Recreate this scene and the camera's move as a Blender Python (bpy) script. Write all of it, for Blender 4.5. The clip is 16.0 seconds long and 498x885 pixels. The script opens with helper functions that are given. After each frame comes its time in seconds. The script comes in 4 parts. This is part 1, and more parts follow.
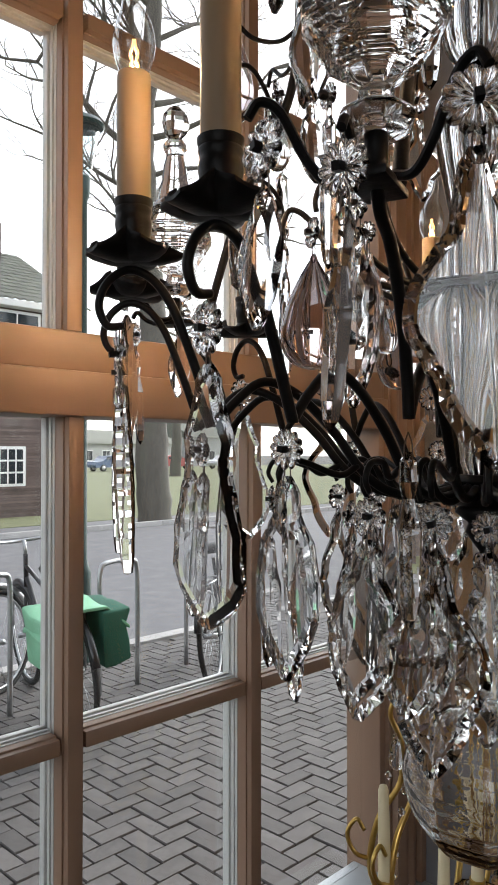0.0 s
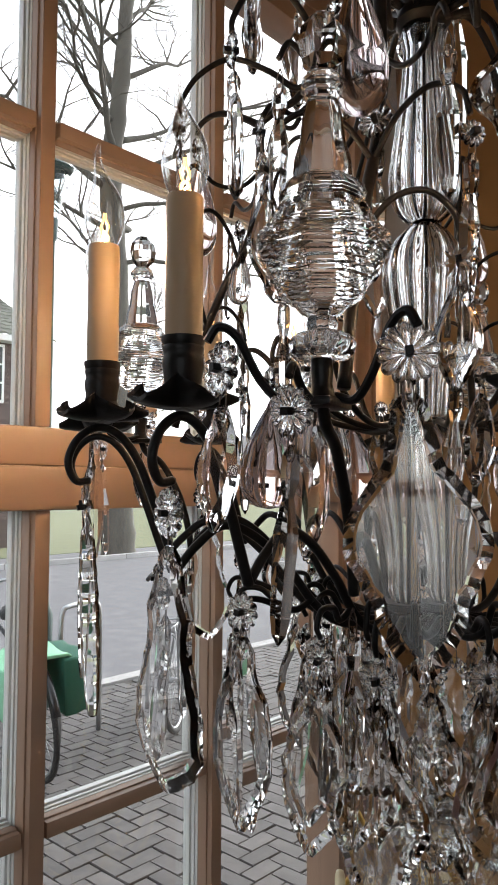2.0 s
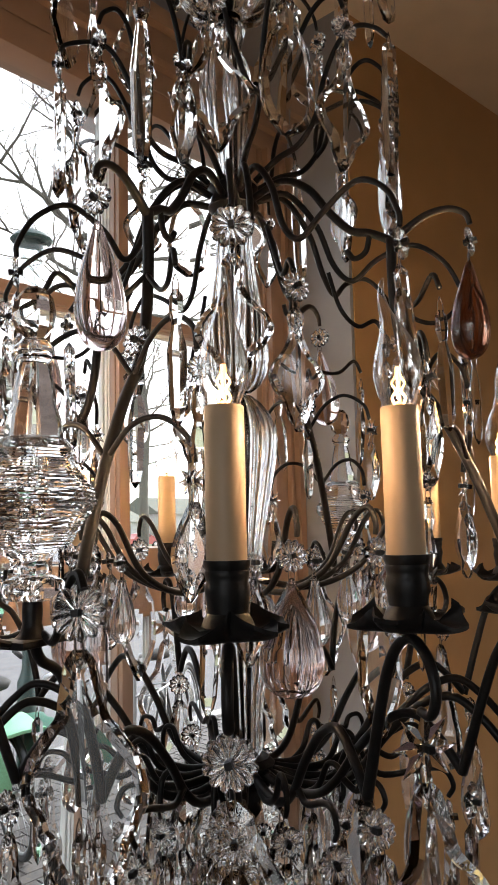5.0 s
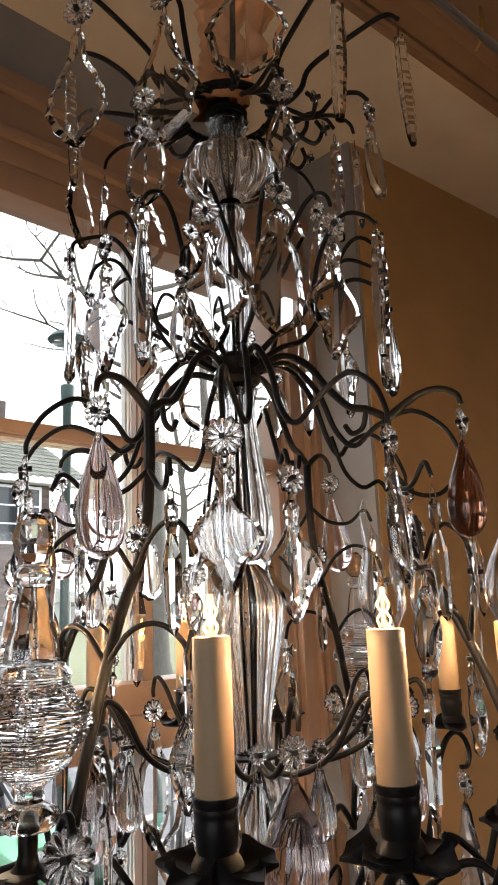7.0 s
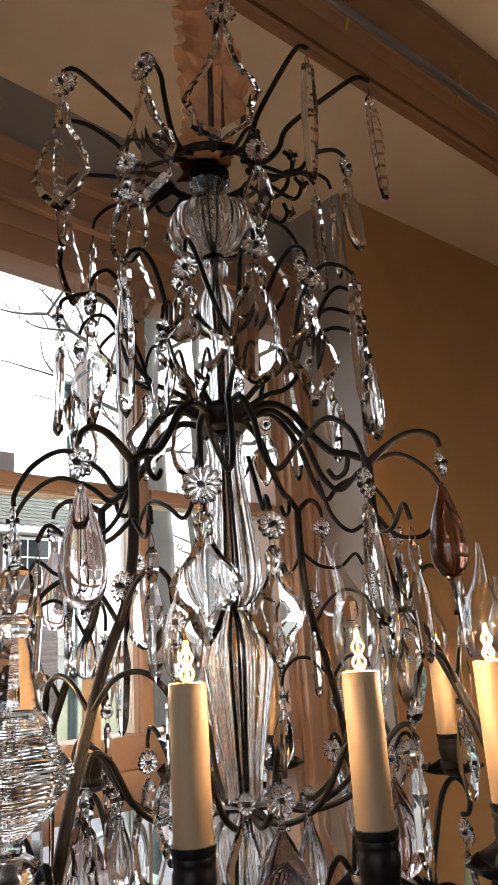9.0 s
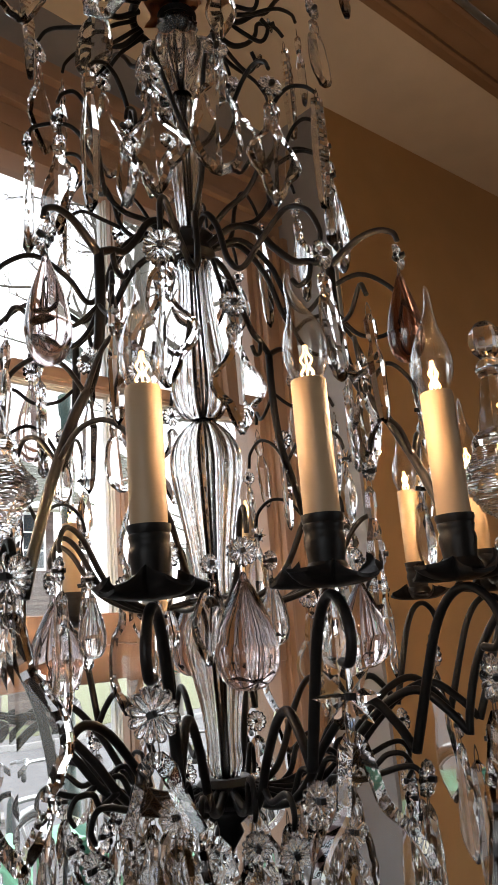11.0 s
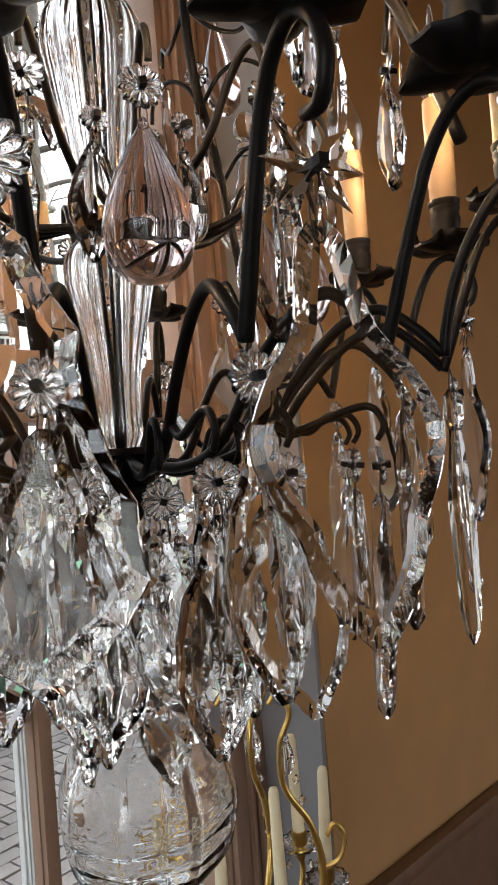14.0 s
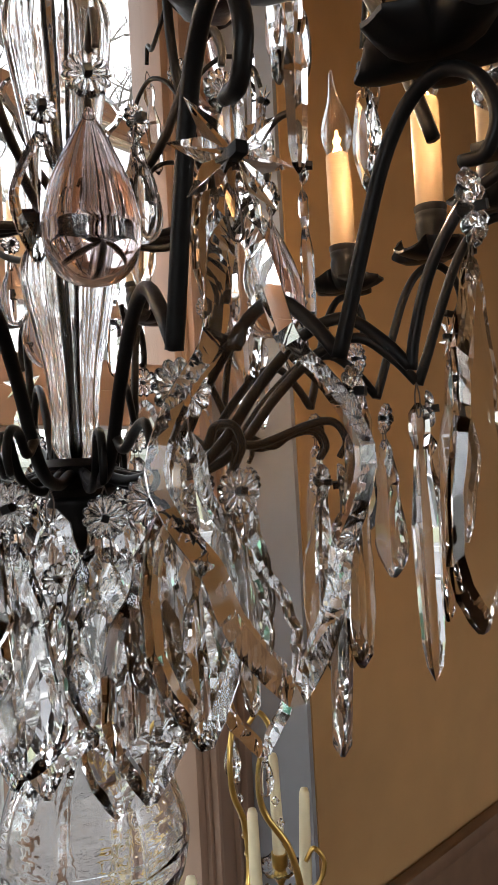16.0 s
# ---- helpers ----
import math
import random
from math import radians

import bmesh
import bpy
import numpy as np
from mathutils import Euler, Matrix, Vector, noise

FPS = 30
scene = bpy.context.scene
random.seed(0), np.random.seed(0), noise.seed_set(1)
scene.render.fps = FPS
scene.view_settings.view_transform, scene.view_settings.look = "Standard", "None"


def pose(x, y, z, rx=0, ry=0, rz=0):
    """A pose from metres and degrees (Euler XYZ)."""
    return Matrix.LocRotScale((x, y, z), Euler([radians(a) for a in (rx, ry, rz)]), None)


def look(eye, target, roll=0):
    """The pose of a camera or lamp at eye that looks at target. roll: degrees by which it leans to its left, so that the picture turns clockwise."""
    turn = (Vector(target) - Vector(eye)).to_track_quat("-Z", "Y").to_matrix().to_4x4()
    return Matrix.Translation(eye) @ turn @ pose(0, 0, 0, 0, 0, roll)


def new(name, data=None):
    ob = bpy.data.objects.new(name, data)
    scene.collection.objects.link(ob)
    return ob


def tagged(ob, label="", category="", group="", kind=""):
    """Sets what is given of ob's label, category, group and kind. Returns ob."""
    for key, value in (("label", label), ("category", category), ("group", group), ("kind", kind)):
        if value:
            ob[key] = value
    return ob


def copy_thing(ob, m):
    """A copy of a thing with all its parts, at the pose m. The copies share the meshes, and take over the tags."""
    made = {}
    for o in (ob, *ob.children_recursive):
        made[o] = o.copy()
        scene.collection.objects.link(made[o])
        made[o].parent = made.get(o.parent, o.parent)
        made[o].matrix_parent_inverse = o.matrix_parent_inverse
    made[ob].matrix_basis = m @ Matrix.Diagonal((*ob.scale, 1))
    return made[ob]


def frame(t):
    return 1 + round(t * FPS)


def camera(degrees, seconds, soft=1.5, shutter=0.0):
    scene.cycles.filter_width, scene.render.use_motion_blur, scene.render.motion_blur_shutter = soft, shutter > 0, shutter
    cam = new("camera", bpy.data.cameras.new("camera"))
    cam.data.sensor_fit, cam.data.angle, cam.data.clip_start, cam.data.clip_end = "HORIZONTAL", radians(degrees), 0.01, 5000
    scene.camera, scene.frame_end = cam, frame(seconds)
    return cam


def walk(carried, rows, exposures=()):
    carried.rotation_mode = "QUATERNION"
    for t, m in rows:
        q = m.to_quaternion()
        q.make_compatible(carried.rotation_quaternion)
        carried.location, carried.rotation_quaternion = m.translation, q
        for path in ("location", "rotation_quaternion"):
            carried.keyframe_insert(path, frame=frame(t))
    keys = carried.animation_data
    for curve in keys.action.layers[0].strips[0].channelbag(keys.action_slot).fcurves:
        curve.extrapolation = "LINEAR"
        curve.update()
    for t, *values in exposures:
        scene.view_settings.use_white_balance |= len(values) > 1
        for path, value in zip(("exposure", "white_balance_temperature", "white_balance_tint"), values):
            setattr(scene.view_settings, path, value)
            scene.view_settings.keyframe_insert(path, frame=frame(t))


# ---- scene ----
cam = camera(37.1, 16.0)

EXPOSURES = [(0.0, 1.75), (2.5, 2.02), (4.5, 2.32), (7.0, 2.44), (8.0, 2.46), (11.0, 2.48), (13.0, 2.46), (15.0, 2.62), (16.0, 2.66)]
PATH = [
    (0, (-0.065, -0.704, 1.619), (-0.485, 1.251, 1.649), -0.0),
    (0.5, (-0.069, -0.723, 1.631), (-0.451, 1.24, 1.669), -0.0),
    (1, (-0.067, -0.734, 1.655), (-0.428, 1.232, 1.709), 0.1),
    (1.5, (-0.063, -0.741, 1.688), (-0.411, 1.227, 1.766), 0.3),
    (2, (-0.052, -0.746, 1.714), (-0.38, 1.224, 1.822), 0.3),
    (2.5, (-0.04, -0.748, 1.732), (-0.349, 1.223, 1.864), 0.2),
    (3, (-0.027, -0.742, 1.762), (-0.319, 1.23, 1.913), 0.1),
    (3.5, (0.009, -0.747, 1.799), (-0.284, 1.225, 1.961), -0.3),
    (4, (0.049, -0.754, 1.812), (-0.238, 1.217, 1.989), -0.5),
    (4.5, (0.104, -0.757, 1.818), (-0.212, 1.207, 2.019), -0.9),
    (4.7, (0.122, -0.762, 1.823), (-0.202, 1.201, 2.032), -1.1),
    (6.8, (0.191, -0.8, 1.91), (-0.232, 1.111, 2.321), -2.2),
    (7, (0.187, -0.797, 1.925), (-0.234, 1.11, 2.357), -2.4),
    (7.5, (0.189, -0.799, 1.952), (-0.233, 1.098, 2.426), -2.8),
    (8, (0.194, -0.801, 1.964), (-0.23, 1.085, 2.476), -3.2),
    (8.2, (0.198, -0.805, 1.965), (-0.225, 1.078, 2.49), -3.3),
    (10.3, (0.229, -0.804, 1.787), (-0.212, 1.064, 2.35), -4.4),
    (10.5, (0.226, -0.794, 1.773), (-0.209, 1.08, 2.32), -4.4),
    (11, (0.225, -0.776, 1.737), (-0.198, 1.115, 2.234), -4.6),
    (11.5, (0.224, -0.75, 1.697), (-0.179, 1.163, 2.119), -4.7),
    (12, (0.222, -0.726, 1.664), (-0.156, 1.21, 1.994), -4.6),
    (12.5, (0.223, -0.705, 1.645), (-0.131, 1.251, 1.874), -4.4),
    (13, (0.207, -0.672, 1.625), (-0.117, 1.297, 1.759), -4.5),
    (13.5, (0.178, -0.617, 1.603), (-0.088, 1.364, 1.677), -4.7),
    (14, (0.163, -0.57, 1.584), (-0.052, 1.418, 1.629), -4.5),
    (14.5, (0.166, -0.55, 1.583), (-0.008, 1.441, 1.628), -4.3),
    (15, (0.174, -0.54, 1.586), (0.01, 1.453, 1.634), -3.9),
    (15.5, (0.182, -0.539, 1.586), (-0.008, 1.451, 1.642), -3.3),
    (16, (0.197, -0.535, 1.588), (-0.051, 1.449, 1.65), -3.1),
]
walk(cam, [(t, look(e, g, r)) for t, e, g, r in PATH], EXPOSURES)

# ---- world and light ----
world = bpy.data.worlds.new("overcast_sky")
scene.world = world
world.use_nodes = True
wn = world.node_tree
sky = wn.nodes.new("ShaderNodeTexSky")
sky.sky_type, sky.sun_disc = "NISHITA", False
sky.sun_elevation, sky.sun_rotation = radians(38), radians(20)
grey = wn.nodes.new("ShaderNodeHueSaturation")
grey.inputs["Saturation"].default_value = 0.22
wn.links.new(sky.outputs[0], grey.inputs["Color"])
wn.links.new(grey.outputs[0], wn.nodes["Background"].inputs[0])
wn.nodes["Background"].inputs[1].default_value = 0.15
sun = new("sun", bpy.data.lights.new("sun", "SUN"))
sun.data.energy, sun.data.angle, sun.data.color = 0.9, radians(20), (1.0, 0.97, 0.92)
sun.matrix_world = look((0, 0, 0), (-0.35, -0.75, -0.62))

# ---- frames of reference: u along the window wall, y outwards through it ----
TURN = 57.5
ROOM = pose(0, 0, 0, 0, 0, TURN)
CEIL = 3.10


# ---- materials ----
def material(name, colour, rough=0.5, metal=0.0, grain=30.0, amount=0.15, bump=0.0, wear=0.0, wear_colour=(0.5, 0.45, 0.4), stretch=(1, 1, 1), spec=0.5):
    m = bpy.data.materials.new(name)
    m.use_nodes = True
    nt = m.node_tree
    b = nt.nodes["Principled BSDF"]
    b.inputs["Roughness"].default_value, b.inputs["Metallic"].default_value = rough, metal
    b.inputs["Specular IOR Level"].default_value = spec
    co = nt.nodes.new("ShaderNodeTexCoord")
    mp = nt.nodes.new("ShaderNodeMapping")
    mp.inputs["Scale"].default_value = stretch
    nt.links.new(co.outputs["Object"], mp.inputs[0])
    fine = nt.nodes.new("ShaderNodeTexNoise")
    fine.inputs["Scale"].default_value, fine.inputs["Detail"].default_value = grain, 6
    big = nt.nodes.new("ShaderNodeTexNoise")
    big.inputs["Scale"].default_value, big.inputs["Detail"].default_value = grain / 9, 3
    for t in (fine, big):
        nt.links.new(mp.outputs[0], t.inputs["Vector"])
    add = nt.nodes.new("ShaderNodeMath")
    add.operation = "ADD"
    nt.links.new(fine.outputs[0], add.inputs[0])
    nt.links.new(big.outputs[0], add.inputs[1])
    ramp = nt.nodes.new("ShaderNodeMapRange")
    ramp.inputs["From Min"].default_value, ramp.inputs["From Max"].default_value = 0.6, 1.4
    ramp.inputs["To Min"].default_value, ramp.inputs["To Max"].default_value = 1 - amount, 1 + amount
    nt.links.new(add.outputs[0], ramp.inputs["Value"])
    mul = nt.nodes.new("ShaderNodeVectorMath")
    mul.operation = "SCALE"
    mul.inputs[0].default_value = colour
    nt.links.new(ramp.outputs[0], mul.inputs["Scale"])
    out = mul.outputs[0]
    if wear:
        mix = nt.nodes.new("ShaderNodeMix")
        mix.data_type = "RGBA"
        mix.inputs["B"].default_value = (*wear_colour, 1)
        cut = nt.nodes.new("ShaderNodeMapRange")
        cut.inputs["From Min"].default_value, cut.inputs["From Max"].default_value = 0.52, 0.7
        cut.inputs["To Max"].default_value = wear
        nt.links.new(big.outputs[0], cut.inputs["Value"])
        nt.links.new(cut.outputs[0], mix.inputs["Factor"])
        nt.links.new(out, mix.inputs["A"])
        out = mix.outputs["Result"]
    nt.links.new(out, b.inputs["Base Color"])
    if bump:
        bp = nt.nodes.new("ShaderNodeBump")
        bp.inputs["Strength"].default_value, bp.inputs["Distance"].default_value = bump, 0.002
        nt.links.new(add.outputs[0], bp.inputs["Height"])
        nt.links.new(bp.outputs[0], b.inputs["Normal"])
    return m


def varied(m, spread):
    """Each piece a little lighter or darker than its neighbours."""
    nt = m.node_tree
    b = nt.nodes["Principled BSDF"]
    src = b.inputs["Base Color"].links[0].from_socket
    info, geo = nt.nodes.new("ShaderNodeObjectInfo"), nt.nodes.new("ShaderNodeNewGeometry")
    add, fr = nt.nodes.new("ShaderNodeMath"), nt.nodes.new("ShaderNodeMath")
    add.operation, fr.operation = "ADD", "FRACT"
    nt.links.new(info.outputs["Random"], add.inputs[0])
    nt.links.new(geo.outputs["Random Per Island"], add.inputs[1])
    nt.links.new(add.outputs[0], fr.inputs[0])
    r = nt.nodes.new("ShaderNodeMapRange")
    r.inputs["To Min"].default_value, r.inputs["To Max"].default_value = 1 - spread, 1 + spread
    nt.links.new(fr.outputs[0], r.inputs["Value"])
    v = nt.nodes.new("ShaderNodeVectorMath")
    v.operation = "SCALE"
    nt.links.new(src, v.inputs[0])
    nt.links.new(r.outputs[0], v.inputs["Scale"])
    nt.links.new(v.outputs[0], b.inputs["Base Color"])
    return m


def glass(name, colour=(1, 1, 1), ior=1.52, ripple=0.0, scale=60.0, rough=0.0):
    m = bpy.data.materials.new(name)
    m.use_nodes = True
    nt = m.node_tree
    b = nt.nodes["Principled BSDF"]
    b.inputs["Base Color"].default_value = (*colour, 1)
    b.inputs["Roughness"].default_value, b.inputs["IOR"].default_value = rough, ior
    b.inputs["Transmission Weight"].default_value = 1
    if ripple:
        co, t, bp = nt.nodes.new("ShaderNodeTexCoord"), nt.nodes.new("ShaderNodeTexNoise"), nt.nodes.new("ShaderNodeBump")
        t.inputs["Scale"].default_value = scale
        bp.inputs["Strength"].default_value, bp.inputs["Distance"].default_value = ripple, 0.002
        nt.links.new(co.outputs["Object"], t.inputs["Vector"])
        nt.links.new(t.outputs[0], bp.inputs["Height"])
        nt.links.new(bp.outputs[0], b.inputs["Normal"])
    return m


def thin_glass(name, tint=(0.97, 0.98, 0.98), gloss=1.0, power=2.6):
    m = bpy.data.materials.new(name)
    m.use_nodes = True
    nt = m.node_tree
    nt.nodes.remove(nt.nodes["Principled BSDF"])
    tr, gl, mx, fr, pw, sc = (nt.nodes.new(k) for k in ("ShaderNodeBsdfTransparent", "ShaderNodeBsdfGlossy", "ShaderNodeMixShader", "ShaderNodeLayerWeight", "ShaderNodeMath", "ShaderNodeMath"))
    tr.inputs[0].default_value, gl.inputs["Roughness"].default_value = (*tint, 1), 0.0
    fr.inputs["Blend"].default_value = 0.5
    pw.operation, pw.inputs[1].default_value = "POWER", power
    sc.operation, sc.inputs[1].default_value, sc.inputs[2].default_value = "MULTIPLY_ADD", 0.8 * gloss, 0.04 * gloss
    nt.links.new(fr.outputs["Facing"], pw.inputs[0])
    nt.links.new(pw.outputs[0], sc.inputs[0])
    nt.links.new(sc.outputs[0], mx.inputs[0])
    nt.links.new(tr.outputs[0], mx.inputs[1])
    nt.links.new(gl.outputs[0], mx.inputs[2])
    nt.links.new(mx.outputs[0], nt.nodes["Material Output"].inputs[0])
    return m


def glow(name, colour, strength):
    m = bpy.data.materials.new(name)
    m.use_nodes = True
    b = m.node_tree.nodes["Principled BSDF"]
    b.inputs["Base Color"].default_value = (0.04, 0.03, 0.02, 1)
    b.inputs["Emission Color"].default_value, b.inputs["Emission Strength"].default_value = (*colour, 1), strength
    return m


IRON = material("black_iron", (0.0055, 0.0050, 0.0050), 0.42, 0.0, 90, 0.3, 0.25, 0.5, (0.008, 0.0062, 0.0058), spec=0.13)
BRASS = material("aged_brass", (0.62, 0.42, 0.13), 0.28, 1.0, 60, 0.2, 0.1, 0.5, (0.4, 0.25, 0.08))
WIRE = material("thin_wire", (0.08, 0.06, 0.05), 0.4, 0.8, 200, 0.2)
CRYSTAL = glass("clear_crystal", (0.985, 0.985, 0.98), 1.52)
OLD_GLASS = glass("rippled_blown_glass", (0.985, 0.985, 0.98), 1.5, 0.25, 70)
FINIAL_GLASS = glass("pressed_finial_glass", (0.985, 0.985, 0.98), 1.48, 0.05, 40)
BALL_GLASS = glass("rippled_ball_glass", (0.985, 0.985, 0.98), 1.5, 0.22, 38)
AMETHYST = glass("amethyst_glass", (0.83, 0.71, 0.71), 1.5, 0.1, 60)
SMOKE = glass("dark_smoky_glass", (0.30, 0.13, 0.08), 1.5, 0.1, 60)
BULB = thin_glass("bulb_glass", (0.95, 0.94, 0.92), 1.2, 1.3)
FILAMENT = glow("hot_filament", (1.0, 0.40, 0.09), 1.5)
SLEEVE = material("cream_candle_sleeve", (0.255, 0.172, 0.098), 0.55, 0, 40, 0.06, 0.05, 0.25, (0.24, 0.158, 0.088))
WAX = material("cream_wax", (0.75, 0.66, 0.44), 0.4, 0, 50, 0.06)
SILK = material("orange_silk", (0.60, 0.29, 0.13), 0.42, 0, 40, 0.2, 0.3)
FRAME = material("salmon_painted_wood", (0.27, 0.172, 0.118), 0.45, 0, 14, 0.10, 0.15, 0.35, (0.22, 0.136, 0.09), (1, 1, 0.15))
BEAD = material("grey_glazing_bead", (0.55, 0.56, 0.55), 0.5, 0, 30, 0.12, 0.1)
OCHRE = material("ochre_wall_paint", (0.38, 0.215, 0.085), 0.75, 0, 8, 0.12, 0.2, 0.35, (0.31, 0.17, 0.07))
SLATE = material("slate_grey_paint", (0.22, 0.22, 0.235), 0.65, 0, 10, 0.12, 0.15, 0.3, (0.19, 0.19, 0.20))
CEILING = material("buff_ceiling_paint", (0.56, 0.48, 0.38), 0.7, 0, 9, 0.10, 0.15, 0.3, (0.50, 0.42, 0.33))
BEAM = material("brown_painted_beam", (0.22, 0.13, 0.075), 0.45, 0, 12, 0.15, 0.2)
FLOOR = varied(material("dark_oak", (0.17, 0.09, 0.045), 0.4, 0, 18, 0.3, 0.2, 0.4, (0.10, 0.05, 0.03), (0.2, 1, 1)), 0.2)
DARKWOOD = material("dark_wood", (0.13, 0.07, 0.037), 0.45, 0, 18, 0.3, 0.2)
MAUVE = material("mauve_velvet", (0.30, 0.22, 0.25), 0.95, 0, 160, 0.25, 0.6)
SILL = material("pale_painted_sill", (0.55, 0.60, 0.62), 0.5, 0, 20, 0.1, 0.1)
PANE = thin_glass("window_pane", (0.97, 0.98, 0.98), 0.5)
PAVER = varied(material("grey_brown_paver", (0.080, 0.073, 0.071), 0.75, 0, 60, 0.35, 0.5, 0.5, (0.068, 0.06, 0.058)), 0.25)
JOINT = material("sandy_joint", (0.055, 0.05, 0.046), 0.95, 0, 90, 0.3, 0.4)
ASPHALT = material("worn_asphalt", (0.13, 0.128, 0.135), 0.9, 0, 40, 0.2, 0.3, 0.4, (0.19, 0.18, 0.18))
KERB = varied(material("pale_kerb_stone", (0.36, 0.35, 0.34), 0.85, 0, 40, 0.2, 0.3), 0.1)
GRASS = material("short_grass", (0.13, 0.14, 0.065), 0.95, 0, 30, 0.4, 0.6)
BRICKWALL = varied(material("dark_brick", (0.13, 0.095, 0.085), 0.85, 0, 30, 0.3, 0.3), 0.3)
ROOFTILE = varied(material("grey_green_roof_tile", (0.12, 0.125, 0.10), 0.8, 0, 20, 0.3, 0.3), 0.22)
WHITE = material("white_paint", (0.75, 0.75, 0.73), 0.5, 0, 20, 0.06)
DARKPANE = material("dark_window_glass", (0.03, 0.035, 0.04), 0.08, 0, 10, 0.2)
BARK = material("grey_bark", (0.11, 0.10, 0.085), 0.9, 0, 26, 0.4, 0.8, 0.4, (0.08, 0.09, 0.06), (1, 1, 0.3))
POST = material("dark_green_post", (0.03, 0.055, 0.05), 0.45, 0.2, 30, 0.2, 0.1)
RUBBER = material("black_rubber", (0.02, 0.02, 0.02), 0.8, 0, 60, 0.2)
STEEL = material("galvanised_steel", (0.42, 0.43, 0.44), 0.4, 0.9, 50, 0.2, 0.1)
BAG_DARK = material("dark_green_canvas", (0.02, 0.10, 0.065), 0.8, 0, 60, 0.25, 0.3)
BAG_LIGHT = material("light_green_canvas", (0.18, 0.42, 0.26), 0.7, 0, 60, 0.2, 0.3)
CARBLUE = material("blue_car_paint", (0.05, 0.08, 0.14), 0.25, 0.3, 20, 0.1)
FARWALL = material("pale_far_facade", (0.42, 0.42, 0.40), 0.85, 0, 3, 0.15)


# ---- mesh helpers ----
def finish(bm, name, mat, smooth=True):
    me = bpy.data.meshes.new(name)
    bmesh.ops.recalc_face_normals(bm, faces=bm.faces)
    bm.to_mesh(me)
    bm.free()
    me.materials.append(mat)
    if smooth:
        me.polygons.foreach_set("use_smooth", [True] * len(me.polygons))
        me.update()
    return me


def sharp(me, degrees):
    me.set_sharp_from_angle(angle=radians(degrees))
    return me


def part(name, data, parent, m=None, label=""):
    ob = new(name, data)
    ob.parent = parent
    if m is not None:
        ob.matrix_basis = m
    if label:
        ob["label"] = label
    return ob


def thing(name, m, label, category, group="", kind=""):
    ob = new(name)
    ob.empty_display_size = 0.05
    ob.matrix_basis = m
    return tagged(ob, label, category, group, kind)


def smoothline(pts, n=6):
    """A Catmull-Rom line through the points."""
    p = [Vector(q) for q in pts]
    p = [p[0] * 2 - p[1]] + p + [p[-1] * 2 - p[-2]]
    out = []
    for i in range(1, len(p) - 2):
        a, b, c, e = p[i - 1:i + 3]
        for k in range(n):
            t = k / n
            out.append(0.5 * (2 * b + (c - a) * t + (2 * a - 5 * b + 4 * c - e) * t * t + (3 * b - a - 3 * c + e) * t ** 3))
    out.append(p[-2])
    return out


def tube(bm, pts, radius, sides=8, n=6, flat=1.0):
    """A tube along the line; radius a number or (start, end)."""
    line = smoothline(pts, n) if n > 1 else [Vector(q) for q in pts]
    r0, r1 = radius if isinstance(radius, tuple) else (radius, radius)
    ref = None
    rings = []
    for i, q in enumerate(line):
        way = (line[min(i + 1, len(line) - 1)] - line[max(i - 1, 0)]).normalized()
        if ref is None:
            ref = way.orthogonal().normalized() if abs(way.y) > 0.9 else Vector((0, 1, 0))
        side = (ref - way * ref.dot(way)).normalized()
        ref = side
        up = way.cross(side)
        r = r0 + (r1 - r0) * i / max(1, len(line) - 1)
        rings.append([bm.verts.new(q + side * (r * flat * math.cos(k * 2 * math.pi / sides)) + up * (r * math.sin(k * 2 * math.pi / sides))) for k in range(sides)])
    for a, b in zip(rings, rings[1:]):
        for k in range(sides):
            bm.faces.new((a[k], a[(k + 1) % sides], b[(k + 1) % sides], b[k]))
    bm.faces.new(rings[0][::-1])
    bm.faces.new(rings[-1])
    return bm


def lathe(bm, profile, sides=32, flute=0.0, lobes=0, sharpness=1.0, n=1, centre=(0, 0)):
    """A turned shape from (radius, height) pairs; flutes cut lobes round it."""
    if n > 1:
        profile = [(max(q.x, 0.0004), q.z) for q in smoothline([(r, 0, z) for r, z in profile], n)]
    rings = []
    for r, z in profile:
        ring = []
        for k in range(sides):
            a = 2 * math.pi * k / sides
            f = 1 - flute * (abs(math.sin(lobes * a / 2)) ** sharpness) if lobes else 1
            ring.append(bm.verts.new((centre[0] + r * f * math.cos(a), centre[1] + r * f * math.sin(a), z)))
        rings.append(ring)
    for a, b in zip(rings, rings[1:]):
        for k in range(sides):
            bm.faces.new((a[k], a[(k + 1) % sides], b[(k + 1) % sides], b[k]))
    bm.faces.new(rings[0][::-1])
    bm.faces.new(rings[-1])
    return bm


def box(bm, x0, x1, y0, y1, z0, z1, bevel=0.0):
    vs = [bm.verts.new((x, y, z)) for x in (x0, x1) for y in (y0, y1) for z in (z0, z1)]
    fs = [bm.faces.new([vs[i] for i in f]) for f in ((0, 1, 3, 2), (4, 6, 7, 5), (0, 4, 5, 1), (2, 3, 7, 6), (0, 2, 6, 4), (1, 5, 7, 3))]
    if bevel:
        es = {e for f in fs for e in f.edges}
        bmesh.ops.bevel(bm, geom=list(es), offset=bevel, segments=2, affect="EDGES", profile=0.6)
    return bm


def boxmesh(name, mat, *dims, bevel=0.0):
    return sharp(finish(box(bmesh.new(), *dims, bevel=bevel), name, mat), 40)


